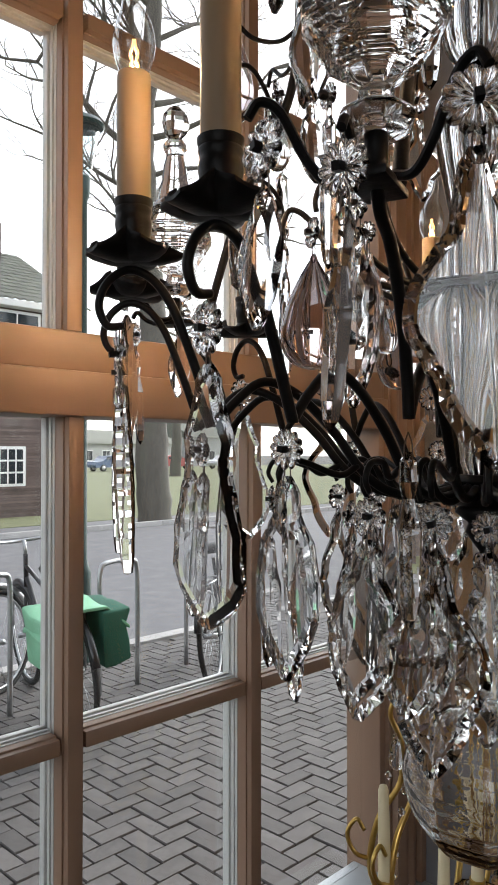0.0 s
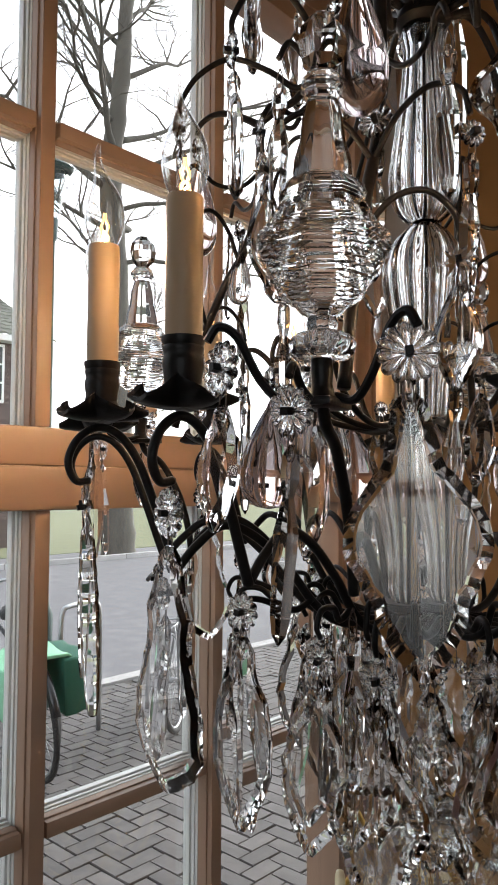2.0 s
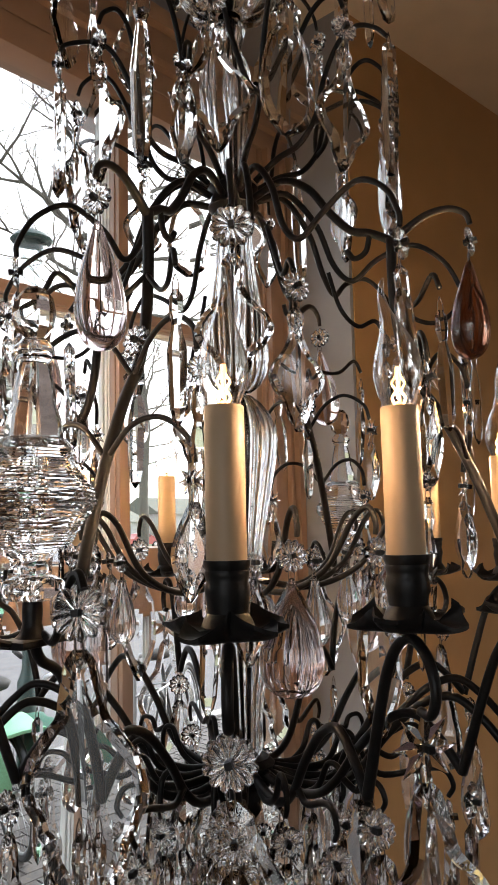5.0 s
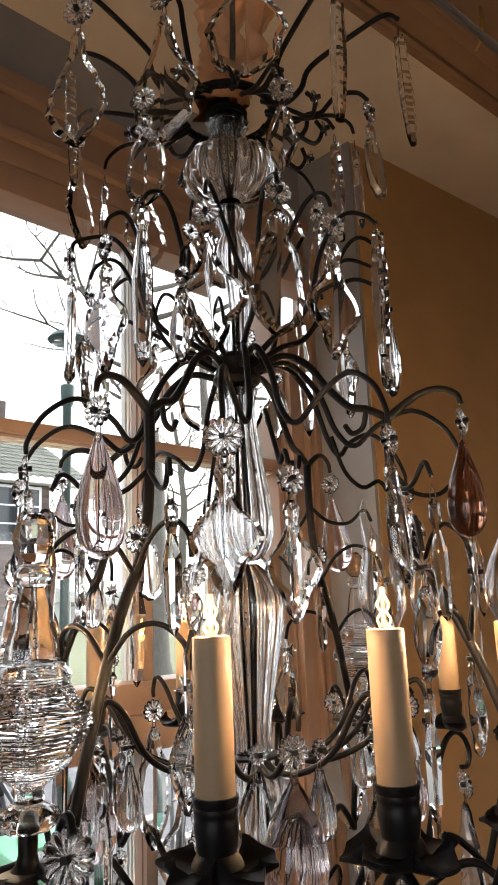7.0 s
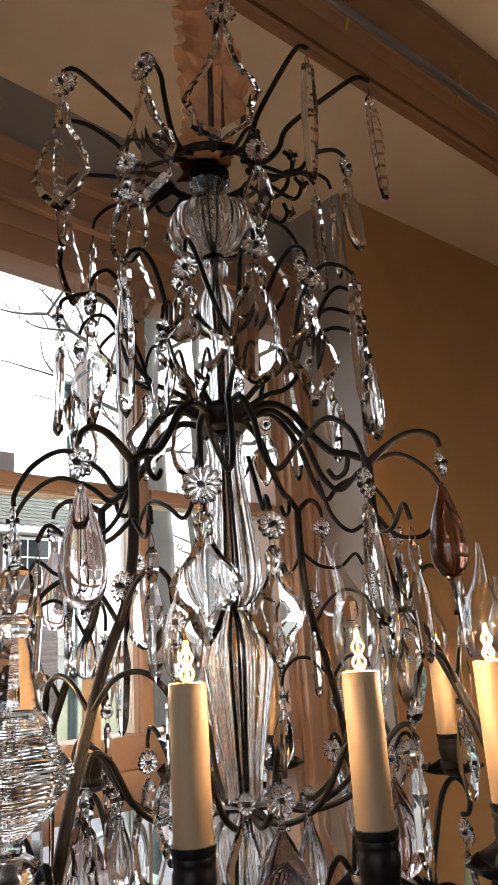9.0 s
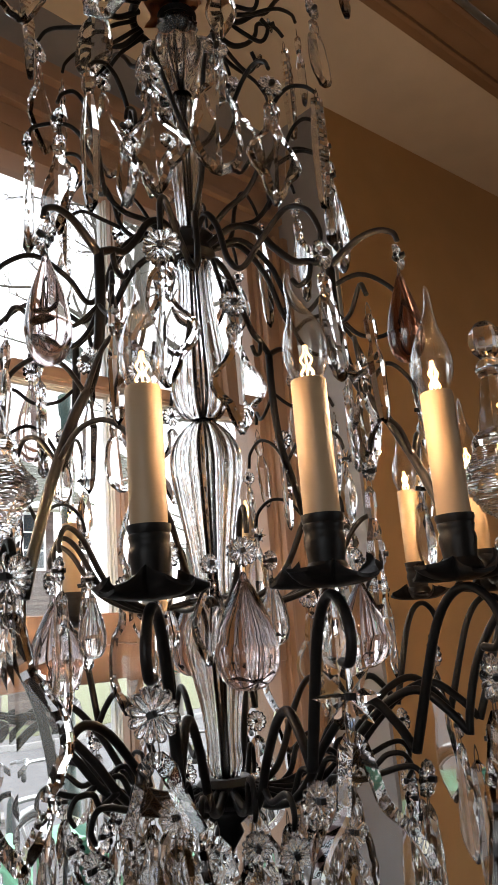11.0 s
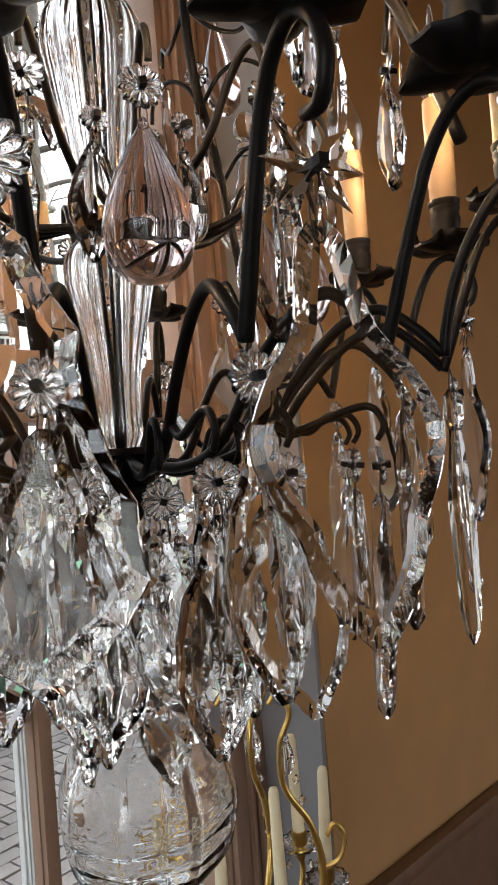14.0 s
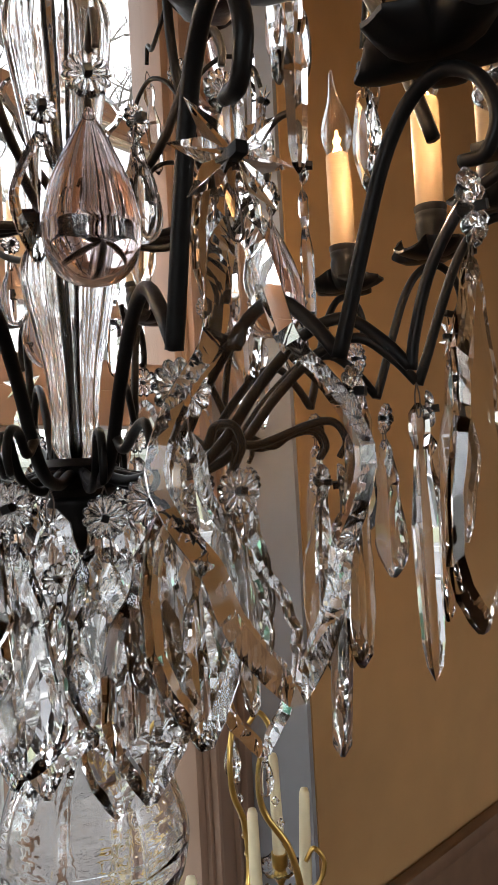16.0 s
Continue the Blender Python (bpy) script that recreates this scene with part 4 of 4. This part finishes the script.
roof = part("roof", sharp(finish(bm, "roof", ROOFTILE), 30), house, None, "grey-green pantile roof")
part("gable", boxmesh("gable", BRICKWALL, -6.1, 9.45, 2.7, 5.8, 5.2, 7.15), house)
part("chimney", boxmesh("chimney", BRICKWALL, 8.95, 9.4, 2.6, 3.2, 6.8, 8.2, bevel=0.02), roof)


def far_window(x, z, w, h, cols, rows, parent):
    f = part("window", boxmesh("window", WHITE, x, x + w, -0.05, 0.02, z, z + h, bevel=0.01), parent, None, "white framed window")
    for i in range(cols):
        for j in range(rows):
            a, b = x + 0.07 + i * (w - 0.1) / cols, z + 0.07 + j * (h - 0.1) / rows
            part("pane", boxmesh("pane", DARKPANE, a, a + (w - 0.1) / cols - 0.045, -0.056, -0.046, b, b + (h - 0.1) / rows - 0.045), f)


far_window(8.0, 0.80, 0.75, 1.0, 3, 3, house)
far_window(7.85, 3.7, 1.3, 1.5, 2, 3, house)
far_window(5.0, 3.7, 1.3, 1.5, 2, 3, house)
far_window(4.5, 0.9, 1.3, 1.5, 2, 3, house)

# pale houses far off
for x, w, h, y in ((16, 12, 4.2, 62), (31, 9, 5.0, 66), (44, 14, 4.4, 70), (62, 12, 6.0, 72), (-30, 30, 5.0, 60)):
    far = thing("far_house", ROOM @ pose(x, y, 0), "pale low building far across the lawn", "house")
    part("wall", boxmesh("wall", FARWALL, 0, w, 0, 8, -0.1, h * 0.62), far)
    bm = bmesh.new()
    vs = [bm.verts.new(p) for p in ((-0.4, -0.5, h * 0.62), (w + 0.4, -0.5, h * 0.62), (w + 0.4, 4, h), (-0.4, 4, h), (-0.4, 8.5, h * 0.62), (w + 0.4, 8.5, h * 0.62))]
    for f in ((0, 1, 2, 3), (3, 2, 5, 4), (0, 3, 4), (1, 5, 2), (0, 4, 5, 1)):
        bm.faces.new([vs[i] for i in f])
    part("roof", finish(bm, "roof", ROOFTILE, False), far)
    for k in range(int(w / 2.4)):
        far_window(0.8 + k * 2.3, 0.8, 1.1, 1.2, 2, 1, far)

# parked cars
def car(m, paint, label):
    c = thing("parked_car", m, label, "car", "parked cars")
    bm = bmesh.new()
    prof = [(-2.1, 0.35), (-2.15, 0.6), (-2.0, 0.85), (-1.3, 0.93), (-0.75, 1.38), (0.55, 1.42), (1.35, 0.98), (2.0, 0.9), (2.12, 0.6), (2.1, 0.35)]
    a = [bm.verts.new((x, -0.85 + (0.12 if z > 1 else 0), z)) for x, z in prof]
    b = [bm.verts.new((x, 0.85 - (0.12 if z > 1 else 0), z)) for x, z in prof]
    bm.faces.new(a)
    bm.faces.new(b[::-1])
    for i in range(len(prof)):
        j = (i + 1) % len(prof)
        bm.faces.new((a[i], a[j], b[j], b[i]))
    part("body", sharp(finish(bm, "body", paint), 35), c)
    for s in (-1, 1):
        part("side_window", boxmesh("side_window", DARKPANE, -0.9, 0.75, 0.80 * s - 0.02, 0.80 * s + 0.02, 0.98, 1.28, bevel=0.01), c)
        for x in (-1.3, 1.3):
            w = finish(tube(bmesh.new(), [(0, -0.1, 0), (0, 0.1, 0)], 0.31, 18, 1), "wheel", RUBBER)
            wh = part("wheel", w, c, pose(x, 0.78 * s, 0.31))
            part("rim", finish(tube(bmesh.new(), [(0, -0.105, 0), (0, 0.105, 0)], 0.19, 12, 1), "rim", STEEL), wh)


car(ROOM @ pose(38.5, 56, 0.03), CARBLUE, "dark blue parked car far across the lawn")
car(ROOM @ pose(46.0, 56.5, 0.03), material("red_car_paint", (0.30, 0.05, 0.04), 0.3), "red parked car far across the lawn")
car(ROOM @ pose(54.0, 57, 0.03), material("silver_car_paint", (0.5, 0.5, 0.5), 0.3, 0.5), "silver parked car far across the lawn")

# bare tree
trng = random.Random(11)
tree = thing("tree", ROOM @ pose(10.2, 13.6, 0), "bare winter street tree with grey bark", "tree")
bm = bmesh.new()
tube(bm, [(0.15, 0, -0.1), (0.10, 0, 0.5), (0.02, 0.03, 2.2), (0.05, 0, 4.6), (-0.1, 0.05, 7.2), (-0.22, 0.05, 9.2), (-0.05, 0, 11.0), (0.12, 0, 13.2), (0.55, 0.1, 16.0)], (0.44, 0.13), 14, 6)
for v in bm.verts:
    k = noise.noise(v.co * 2.5) * 0.05
    v.co += Vector((k, -k, 0))
part("trunk", finish(bm, "trunk", BARK), tree)
bm = bmesh.new()


def limb(p, way, length, r, depth):
    pts = [p]
    q = p.copy()
    w = way.normalized()
    for i in range(5):
        w = (w + Vector((trng.uniform(-0.32, 0.32), trng.uniform(-0.32, 0.32), trng.uniform(-0.16, 0.24)))).normalized()
        q = q + w * length / 5
        pts.append(q)
        if depth < 3 and i:
            for _ in range(2 if depth == 0 else 1 + (i % 2)):
                side = Vector((trng.uniform(-1, 1), trng.uniform(-1, 1), trng.uniform(-0.35, 0.7)))
                limb(q, w * 0.6 + side * 0.8, length * trng.uniform(0.40, 0.62), r * 0.38, depth + 1)
    tube(bm, pts, (r * 0.8, r * 0.22), 6 if depth < 2 else 4, 3 if depth < 2 else 1)


for z, dx, dy, dz, ln, r in ((6.3, -0.9, -0.5, 0.1, 3.0, 0.08), (6.9, 0.9, -0.6, 0.1, 3.2, 0.09), (8.2, 0.4, -0.9, 0.2, 3.0, 0.08), (9.1, 0.9, -0.3, 0.2, 3.4, 0.11), (10.2, -0.9, -0.3, 0.2, 3.4, 0.10), (8.6, -1, 0.2, 0.25, 3.2, 0.13), (9.4, -0.8, -0.4, 0.5, 3.4, 0.12), (9.9, 0.9, 0.3, 0.55, 3.0, 0.11), (10.7, -0.7, 0.3, 0.9, 3.8, 0.15), (11.4, 0.9, -0.4, 0.6, 3.0, 0.10), (12.2, -0.9, 0.2, 0.6, 3.0, 0.09), (12.8, 0.8, 0.1, 0.8, 2.8, 0.09), (7.8, 0.9, 0.5, 0.3, 2.8, 0.09), (13.6, -0.6, -0.3, 0.9, 2.8, 0.08), (14.5, 0.5, 0.5, 0.9, 2.4, 0.07), (7.6, -0.9, -0.5, 0.2, 3.0, 0.09), (15.5, 0.2, 0, 1, 2.2, 0.06)):
    limb(Vector((0, 0, z)), Vector((dx, dy, dz)), ln, r, 0)
part("crown", finish(bm, "crown", BARK), tree)
copy_thing(tree, ROOM @ pose(33.0, 40.0, 0, 0, 0, 130))

# street lamp
lampost = thing("street_lamp", ROOM @ pose(2.57, 4.66, 0), "dark green street lamp post with a flat round hood", "street lamp")
bm = bmesh.new()
lathe(bm, [(0.075, 0), (0.075, 0.7), (0.055, 0.75), (0.042, 0.8), (0.036, 3.6), (0.05, 3.62), (0.06, 3.78), (0.03, 3.8)], 16)
part("post", sharp(finish(bm, "post", POST), 40), lampost)
bm = bmesh.new()
lathe(bm, [(0.05, 3.80), (0.075, 3.86), (0.11, 4.05), (0.135, 4.16), (0.02, 4.168)], 20)
part("globe", finish(bm, "globe", thin_glass("lamp_globe_glass", (0.8, 0.85, 0.85))), lampost, None, "clear lamp glass")
bm = bmesh.new()
lathe(bm, [(0.02, 4.165), (0.155, 4.17), (0.172, 4.19), (0.14, 4.23), (0.08, 4.25), (0.03, 4.28), (0.005, 4.30)], 24)
part("hood", sharp(finish(bm, "hood", POST), 40), lampost)

# cycle stands
def cycle_stand(u, y, turn):
    st = thing("cycle_stand", ROOM @ pose(u, y, -0.01, 0, 0, turn), "galvanised steel hoop cycle stand", "cycle stand", "cycle stands")
    part("hoop", finish(tube(bmesh.new(), [(-0.17, 0, 0), (-0.17, 0, 0.6), (-0.16, 0, 0.84), (-0.10, 0, 0.89), (0.10, 0, 0.89), (0.16, 0, 0.84), (0.17, 0, 0.6), (0.17, 0, 0)], 0.017, 10, 4), "hoop", STEEL), st)


for u, y, t in ((2.38, 3.9, 5), (3.25, 3.95, -30), (1.45, 3.9, 20)):
    cycle_stand(u, y, t)


def bicycle(m, frame_mat, label, bags=()):
    """Wheels along x; front at +x."""
    b = thing("bicycle", m, label, "bicycle", "parked bicycles")
    for x in (-0.53, 0.53):
        bm = bmesh.new()
        ring = [(0.335 * math.cos(2 * math.pi * k / 32), 0, 0.335 * math.sin(2 * math.pi * k / 32)) for k in range(33)]
        w = part("wheel", finish(tube(bm, ring, 0.019, 8, 1), "tyre", RUBBER), b, pose(x, 0, 0.354))
        bm = bmesh.new()
        tube(bm, [(p[0] * 0.93, 0, p[2] * 0.93) for p in ring], 0.010, 6, 1)
        for k in range(18):
            a = 2 * math.pi * k / 18
            tube(bm, [(0, 0.02 * (-1) ** k, 0), (0.31 * math.cos(a), 0, 0.31 * math.sin(a))], 0.0016, 4, 1)
        tube(bm, [(0, -0.05, 0), (0, 0.05, 0)], 0.02, 8, 1)
        part("rim", finish(bm, "rim", STEEL), w)
        bm = bmesh.new()
        tube(bm, [(0.375 * math.cos(a), 0, 0.375 * math.sin(a)) for a in [radians(20 + 12 * k) for k in range(13)]], 0.024, 6, 1, 1.0)
        part("mudguard", finish(bm, "mudguard", frame_mat), b, pose(x, 0, 0.354))
    bm = bmesh.new()
    for p, q, r in (((-0.08, 0, 0.30), (-0.2, 0, 0.86), 0.016), ((-0.08, 0, 0.30), (0.36, 0, 0.78), 0.018), ((-0.17, 0, 0.74), (0.34, 0, 0.86), 0.015), ((0.34, 0, 0.95), (0.40, 0, 0.70), 0.018), ((0.40, 0, 0.70), (0.53, 0, 0.354), 0.013),
                    ((-0.53, 0.05, 0.354), (-0.08, 0.03, 0.30), 0.010), ((-0.53, -0.05, 0.354), (-0.08, -0.03, 0.30), 0.010), ((-0.53, 0.05, 0.354), (-0.18, 0.01, 0.72), 0.009), ((-0.53, -0.05, 0.354), (-0.18, -0.01, 0.72), 0.009)):
        tube(bm, [p, q], r, 8, 1)
    part("bicycle_frame", finish(bm, "frame", frame_mat), b)
    bm = bmesh.new()
    tube(bm, [(0.18, 0.28, 1.02), (0.25, 0.24, 1.06), (0.36, 0.08, 1.04), (0.36, -0.08, 1.04), (0.25, -0.24, 1.06), (0.18, -0.28, 1.02)], 0.012, 8, 4)
    tube(bm, [(0.36, 0, 1.04), (0.34, 0, 0.94)], 0.014, 8, 1)
    h = part("handlebar", finish(bm, "handlebar", STEEL), b)
    for s in (-1, 1):
        part("grip", finish(tube(bmesh.new(), [(0.10, 0.295 * s, 0.99), (0.19, 0.275 * s, 1.025)], 0.017, 8, 1), "grip", RUBBER), h)
    bm = bmesh.new()
    lathe(bm, [(0.02, 0.90), (0.10, 0.91), (0.115, 0.94), (0.09, 0.965), (0.02, 0.97)], 16)
    for v in bm.verts:
        v.co.x = v.co.x * 1.35 - 0.24
        v.co.y *= 0.35 + 0.6 * min(1, max(0, (-v.co.x - 0.1) / 0.2))
    part("saddle", finish(bm, "saddle", RUBBER), b)
    bm = bmesh.new()
    for y in (-0.06, 0.06):
        tube(bm, [(-0.22, y, 0.72), (-0.72, y, 0.74)], 0.007, 6, 1)
        tube(bm, [(-0.53, y, 0.36), (-0.60, y, 0.74)], 0.006, 6, 1)
    for x in (-0.3, -0.5, -0.7):
        tube(bm, [(x, -0.06, 0.735), (x, 0.06, 0.735)], 0.006, 6, 1)
    part("carrier", finish(bm, "carrier", STEEL), b)
    for mat, lid in bags:
        # one pannier takes the lid's paler cloth: daylight on it is painted in
        for s, cloth, tag in ((1, lid, "green canvas pannier, painted in its lit tone"), (-1, mat, "dark green canvas pannier")):
            bm = bmesh.new()
            box(bm, -0.80, -0.40, min(0.08 * s, 0.24 * s), max(0.08 * s, 0.24 * s), 0.43, 0.745, 0.02)
            bmesh.ops.subdivide_edges(bm, edges=bm.edges, cuts=2, use_grid_fill=True)
            for v in bm.verts:
                v.co += Vector((noise.noise(v.co * 9), noise.noise(v.co * 9 + Vector((5, 0, 0))), noise.noise(v.co * 8 + Vector((0, 7, 0))))) * 0.035
            p = part("pannier", finish(bm, "pannier", cloth), b, None, tag)
        bm = bmesh.new()
        box(bm, -0.80, -0.38, -0.25, 0.25, 0.75, 0.768, 0.006)
        bmesh.ops.subdivide_edges(bm, edges=bm.edges, cuts=3, use_grid_fill=True)
        for v in bm.verts:
            v.co.z -= max(0, abs(v.co.y) - 0.12) * 1.1 + noise.noise(v.co * 7) * 0.02
        part("pannier_lid", finish(bm, "lid", lid), p, None, "pale green flap")
    return b


BIKE_BLACK, BIKE_SILVER = material("black_enamel", (0.02, 0.02, 0.022), 0.3), material("silver_enamel", (0.45, 0.46, 0.47), 0.35, 0.5)
bicycle(ROOM @ pose(1.92, 3.98, -0.01, -5, 0, 77), BIKE_BLACK, "black bicycle with green canvas pannier bags", [(BAG_DARK, BAG_LIGHT)])
bicycle(ROOM @ pose(1.30, 4.18, -0.01, -5, 0, 25), BIKE_SILVER, "silver bicycle leaning at a stand", [])
bicycle(ROOM @ pose(3.35, 3.80, -0.01, -6, 0, 35), BIKE_BLACK, "black bicycle leaning at a stand", [])

# ---- brass girandole on the floor before the window ----
gir = thing("girandole", pose(-0.01, 0.49, 0), "gilt brass girandole with cream tapers and small crystals", "candelabrum")
bm = bmesh.new()
lathe(bm, [(0.14, 0.0), (0.14, 0.02), (0.05, 0.06), (0.018, 0.12), (0.014, 0.45), (0.03, 0.5), (0.014, 0.55), (0.012, 0.80), (0.03, 0.84), (0.04, 0.86), (0.012, 0.90)], 24)
part("stem", sharp(finish(bm, "stem", BRASS), 40), gir)
taper = finish(lathe(bmesh.new(), [(0.0100, 0), (0.0100, 0.004), (0.0078, 0.160), (0.0055, 0.167), (0.001, 0.168)], 18), "taper", WAX)
pan = finish(lathe(bmesh.new(), [(0.008, 0.0), (0.028, -0.004), (0.036, 0.003), (0.036, 0.006), (0.026, 0.0), (0.008, 0.005)], 36, 0.12, 12), "drip_pan", CRYSTAL)
socket = sharp(finish(lathe(bmesh.new(), [(0.006, -0.03), (0.011, -0.02), (0.008, -0.012), (0.0125, -0.004), (0.0125, 0.016), (0.010, 0.016)], 18), "socket", BRASS), 40)
wirebead = finish(lathe(bmesh.new(), [(0.0006, -0.007), (0.004, -0.004), (0.006, 0), (0.004, 0.004), (0.0006, 0.007)], 8), "bead", CRYSTAL, False)
for k, (x, y, z) in enumerate(((0.050, 0.041, 0.930), (-0.091, -0.081, 0.966), (0.115, 0.10, 0.935), (-0.01, -0.12, 0.92), (0.075, 0.13, 0.975))):
    r = math.hypot(x, y)
    a = math.degrees(math.atan2(y, x))
    arm = part("arm", finish(tube(bmesh.new(), [(0.01, 0, 0.87), (r * 0.3, 0, 0.83), (r * 0.7, 0, 0.84), (r, 0, z - 0.06), (r, 0, z - 0.025)], 0.0045, 8, 6), "arm", BRASS), gir, pose(0, 0, 0, 0, 0, a))
    part("socket", socket, arm, pose(r, 0, z))
    part("drip_pan", pan, arm, pose(r, 0, z - 0.008))
    tp = part("taper_candle", taper, gir, pose(x, y, z, rng.uniform(-2, 2), rng.uniform(-2.5, 2.5), 0), "cream wax taper")
    for j in range(6):
        part("bead", wirebead, arm, pose(r + 0.034 * math.cos(j * 1.05), 0.034 * math.sin(j * 1.05), z - 0.022))
for s, a in ((1, 10), (-1, 10), (1, 75), (-1, 45)):
    bm = bmesh.new()
    tube(bm, [(0.0, 0, 0.86), (s * 0.07, 0, 0.90), (s * 0.115, 0, 0.97), (s * 0.105, 0, 1.05), (s * 0.070, 0, 1.11), (s * 0.068, 0, 1.17), (s * 0.085, 0, 1.215), (s * 0.07, 0, 1.245), (s * 0.055, 0, 1.23)], (0.006, 0.0035), 8, 6)
    tube(bm, [(s * 0.112, 0, 0.99), (s * 0.14, 0, 1.0), (s * 0.152, 0, 1.03), (s * 0.138, 0, 1.052), (s * 0.126, 0, 1.035)], 0.0035, 8, 5)
    lyre = part("lyre_scroll", finish(bm, "lyre", BRASS), gir, pose(0, 0, 0, 0, 0, a))
    for j in range(7):
        part("bead", wirebead, lyre, pose(s * (0.112 - 0.006 * j), 0.0, 1.0 + j * 0.03))
    part("drop", DROPS["clear"], lyre, pose(s * 0.075, 0, 1.19))

# ---- bench below the ochre wall ----
bench = thing("settee", ROOM @ pose(1.75, -0.035, 0, 0, 0, -5.5), "mauve velvet settee with dark wooden legs by the wall", "settee")
bm = bmesh.new()
box(bm, -0.65, 1.2, -0.35, 0.33, 0.30, 0.45, 0.03)
bmesh.ops.subdivide_edges(bm, edges=bm.edges, cuts=4, use_grid_fill=True)
for v in bm.verts:
    v.co.z += noise.noise(v.co * 6) * 0.008
part("seat", finish(bm, "seat", MAUVE), bench, None, "mauve velvet seat")
leg = finish(lathe(bmesh.new(), [(0.016, 0), (0.022, 0.1), (0.03, 0.26), (0.03, 0.30)], 12), "leg", DARKWOOD)
for x in (-0.6, 1.15):
    for y in (-0.3, 0.28):
        part("leg", leg, bench, pose(x, y, 0))

# ---- herringbone pavement ----
pavement = thing("pavement", ROOM @ pose(0, 0, 0), "grey-brown clinker pavement laid in herringbone", "pavement", kind="structure")
prng = random.Random(3)
L, Wd, g = 0.190, 0.095, 0.0035
cr, sr = 1.0, 0.0
shapes = []
for k in range(6):
    bm = bmesh.new()
    t = [prng.uniform(-0.0025, 0.0025) for _ in range(4)]
    hx, hy = L / 2 - g, Wd / 2 - g
    lo = [bm.verts.new((x, y, -0.03)) for x, y in ((-hx, -hy), (hx, -hy), (hx, hy), (-hx, hy))]
    hi = [bm.verts.new((x * 0.97, y * 0.95, 0.004 + t[i])) for i, (x, y) in enumerate(((-hx, -hy), (hx, -hy), (hx, hy), (-hx, hy)))]
    md = [bm.verts.new((x, y, -0.002 + t[i])) for i, (x, y) in enumerate(((-hx, -hy), (hx, -hy), (hx, hy), (-hx, hy)))]
    for p, q in ((lo, md), (md, hi)):
        for i in range(4):
            bm.faces.new((p[i], p[(i + 1) % 4], q[(i + 1) % 4], q[i]))
    bm.faces.new(hi)
    shapes.append(finish(bm, "paver", PAVER, False))
verts, faces = [], []
count = 0
for i in range(-70, 110):
    for j in range(-70, 110):
        lab = (i - j) % 4
        if lab == 0:
            cx, cy, turn = (i + 1.0) * Wd, (j + 0.5) * Wd, 0
        elif lab == 3:
            cx, cy, turn = (i + 0.5) * Wd, (j + 1.0) * Wd, 90
        else:
            continue
        x, y = cx * cr - cy * sr, cx * sr + cy * cr
        if not (-1.2 < x < 6.5 and 0.98 < y < 4.72):
            continue
        if 0.55 < x < 2.35 and 1.5 < y < 3.1 and count < 300:
            part("paver", shapes[prng.randrange(6)], pavement, pose(x, y, prng.uniform(-0.003, 0.001), 0, 0, turn + prng.uniform(-1.2, 1.2)))
            count += 1
        else:
            m = pose(x, y, prng.uniform(-0.003, 0.001), 0, 0, turn + prng.uniform(-1.2, 1.2))
            src = shapes[prng.randrange(6)]
            o = len(verts)
            verts += [tuple(m @ v.co) for v in src.vertices]
            faces += [tuple(o + k for k in p.vertices) for p in src.polygons]
me = bpy.data.meshes.new("paving")
me.from_pydata(verts, [], faces)
me.materials.append(PAVER)
rest = part("paving", me, pavement)
rest["kind"] = "stuff"
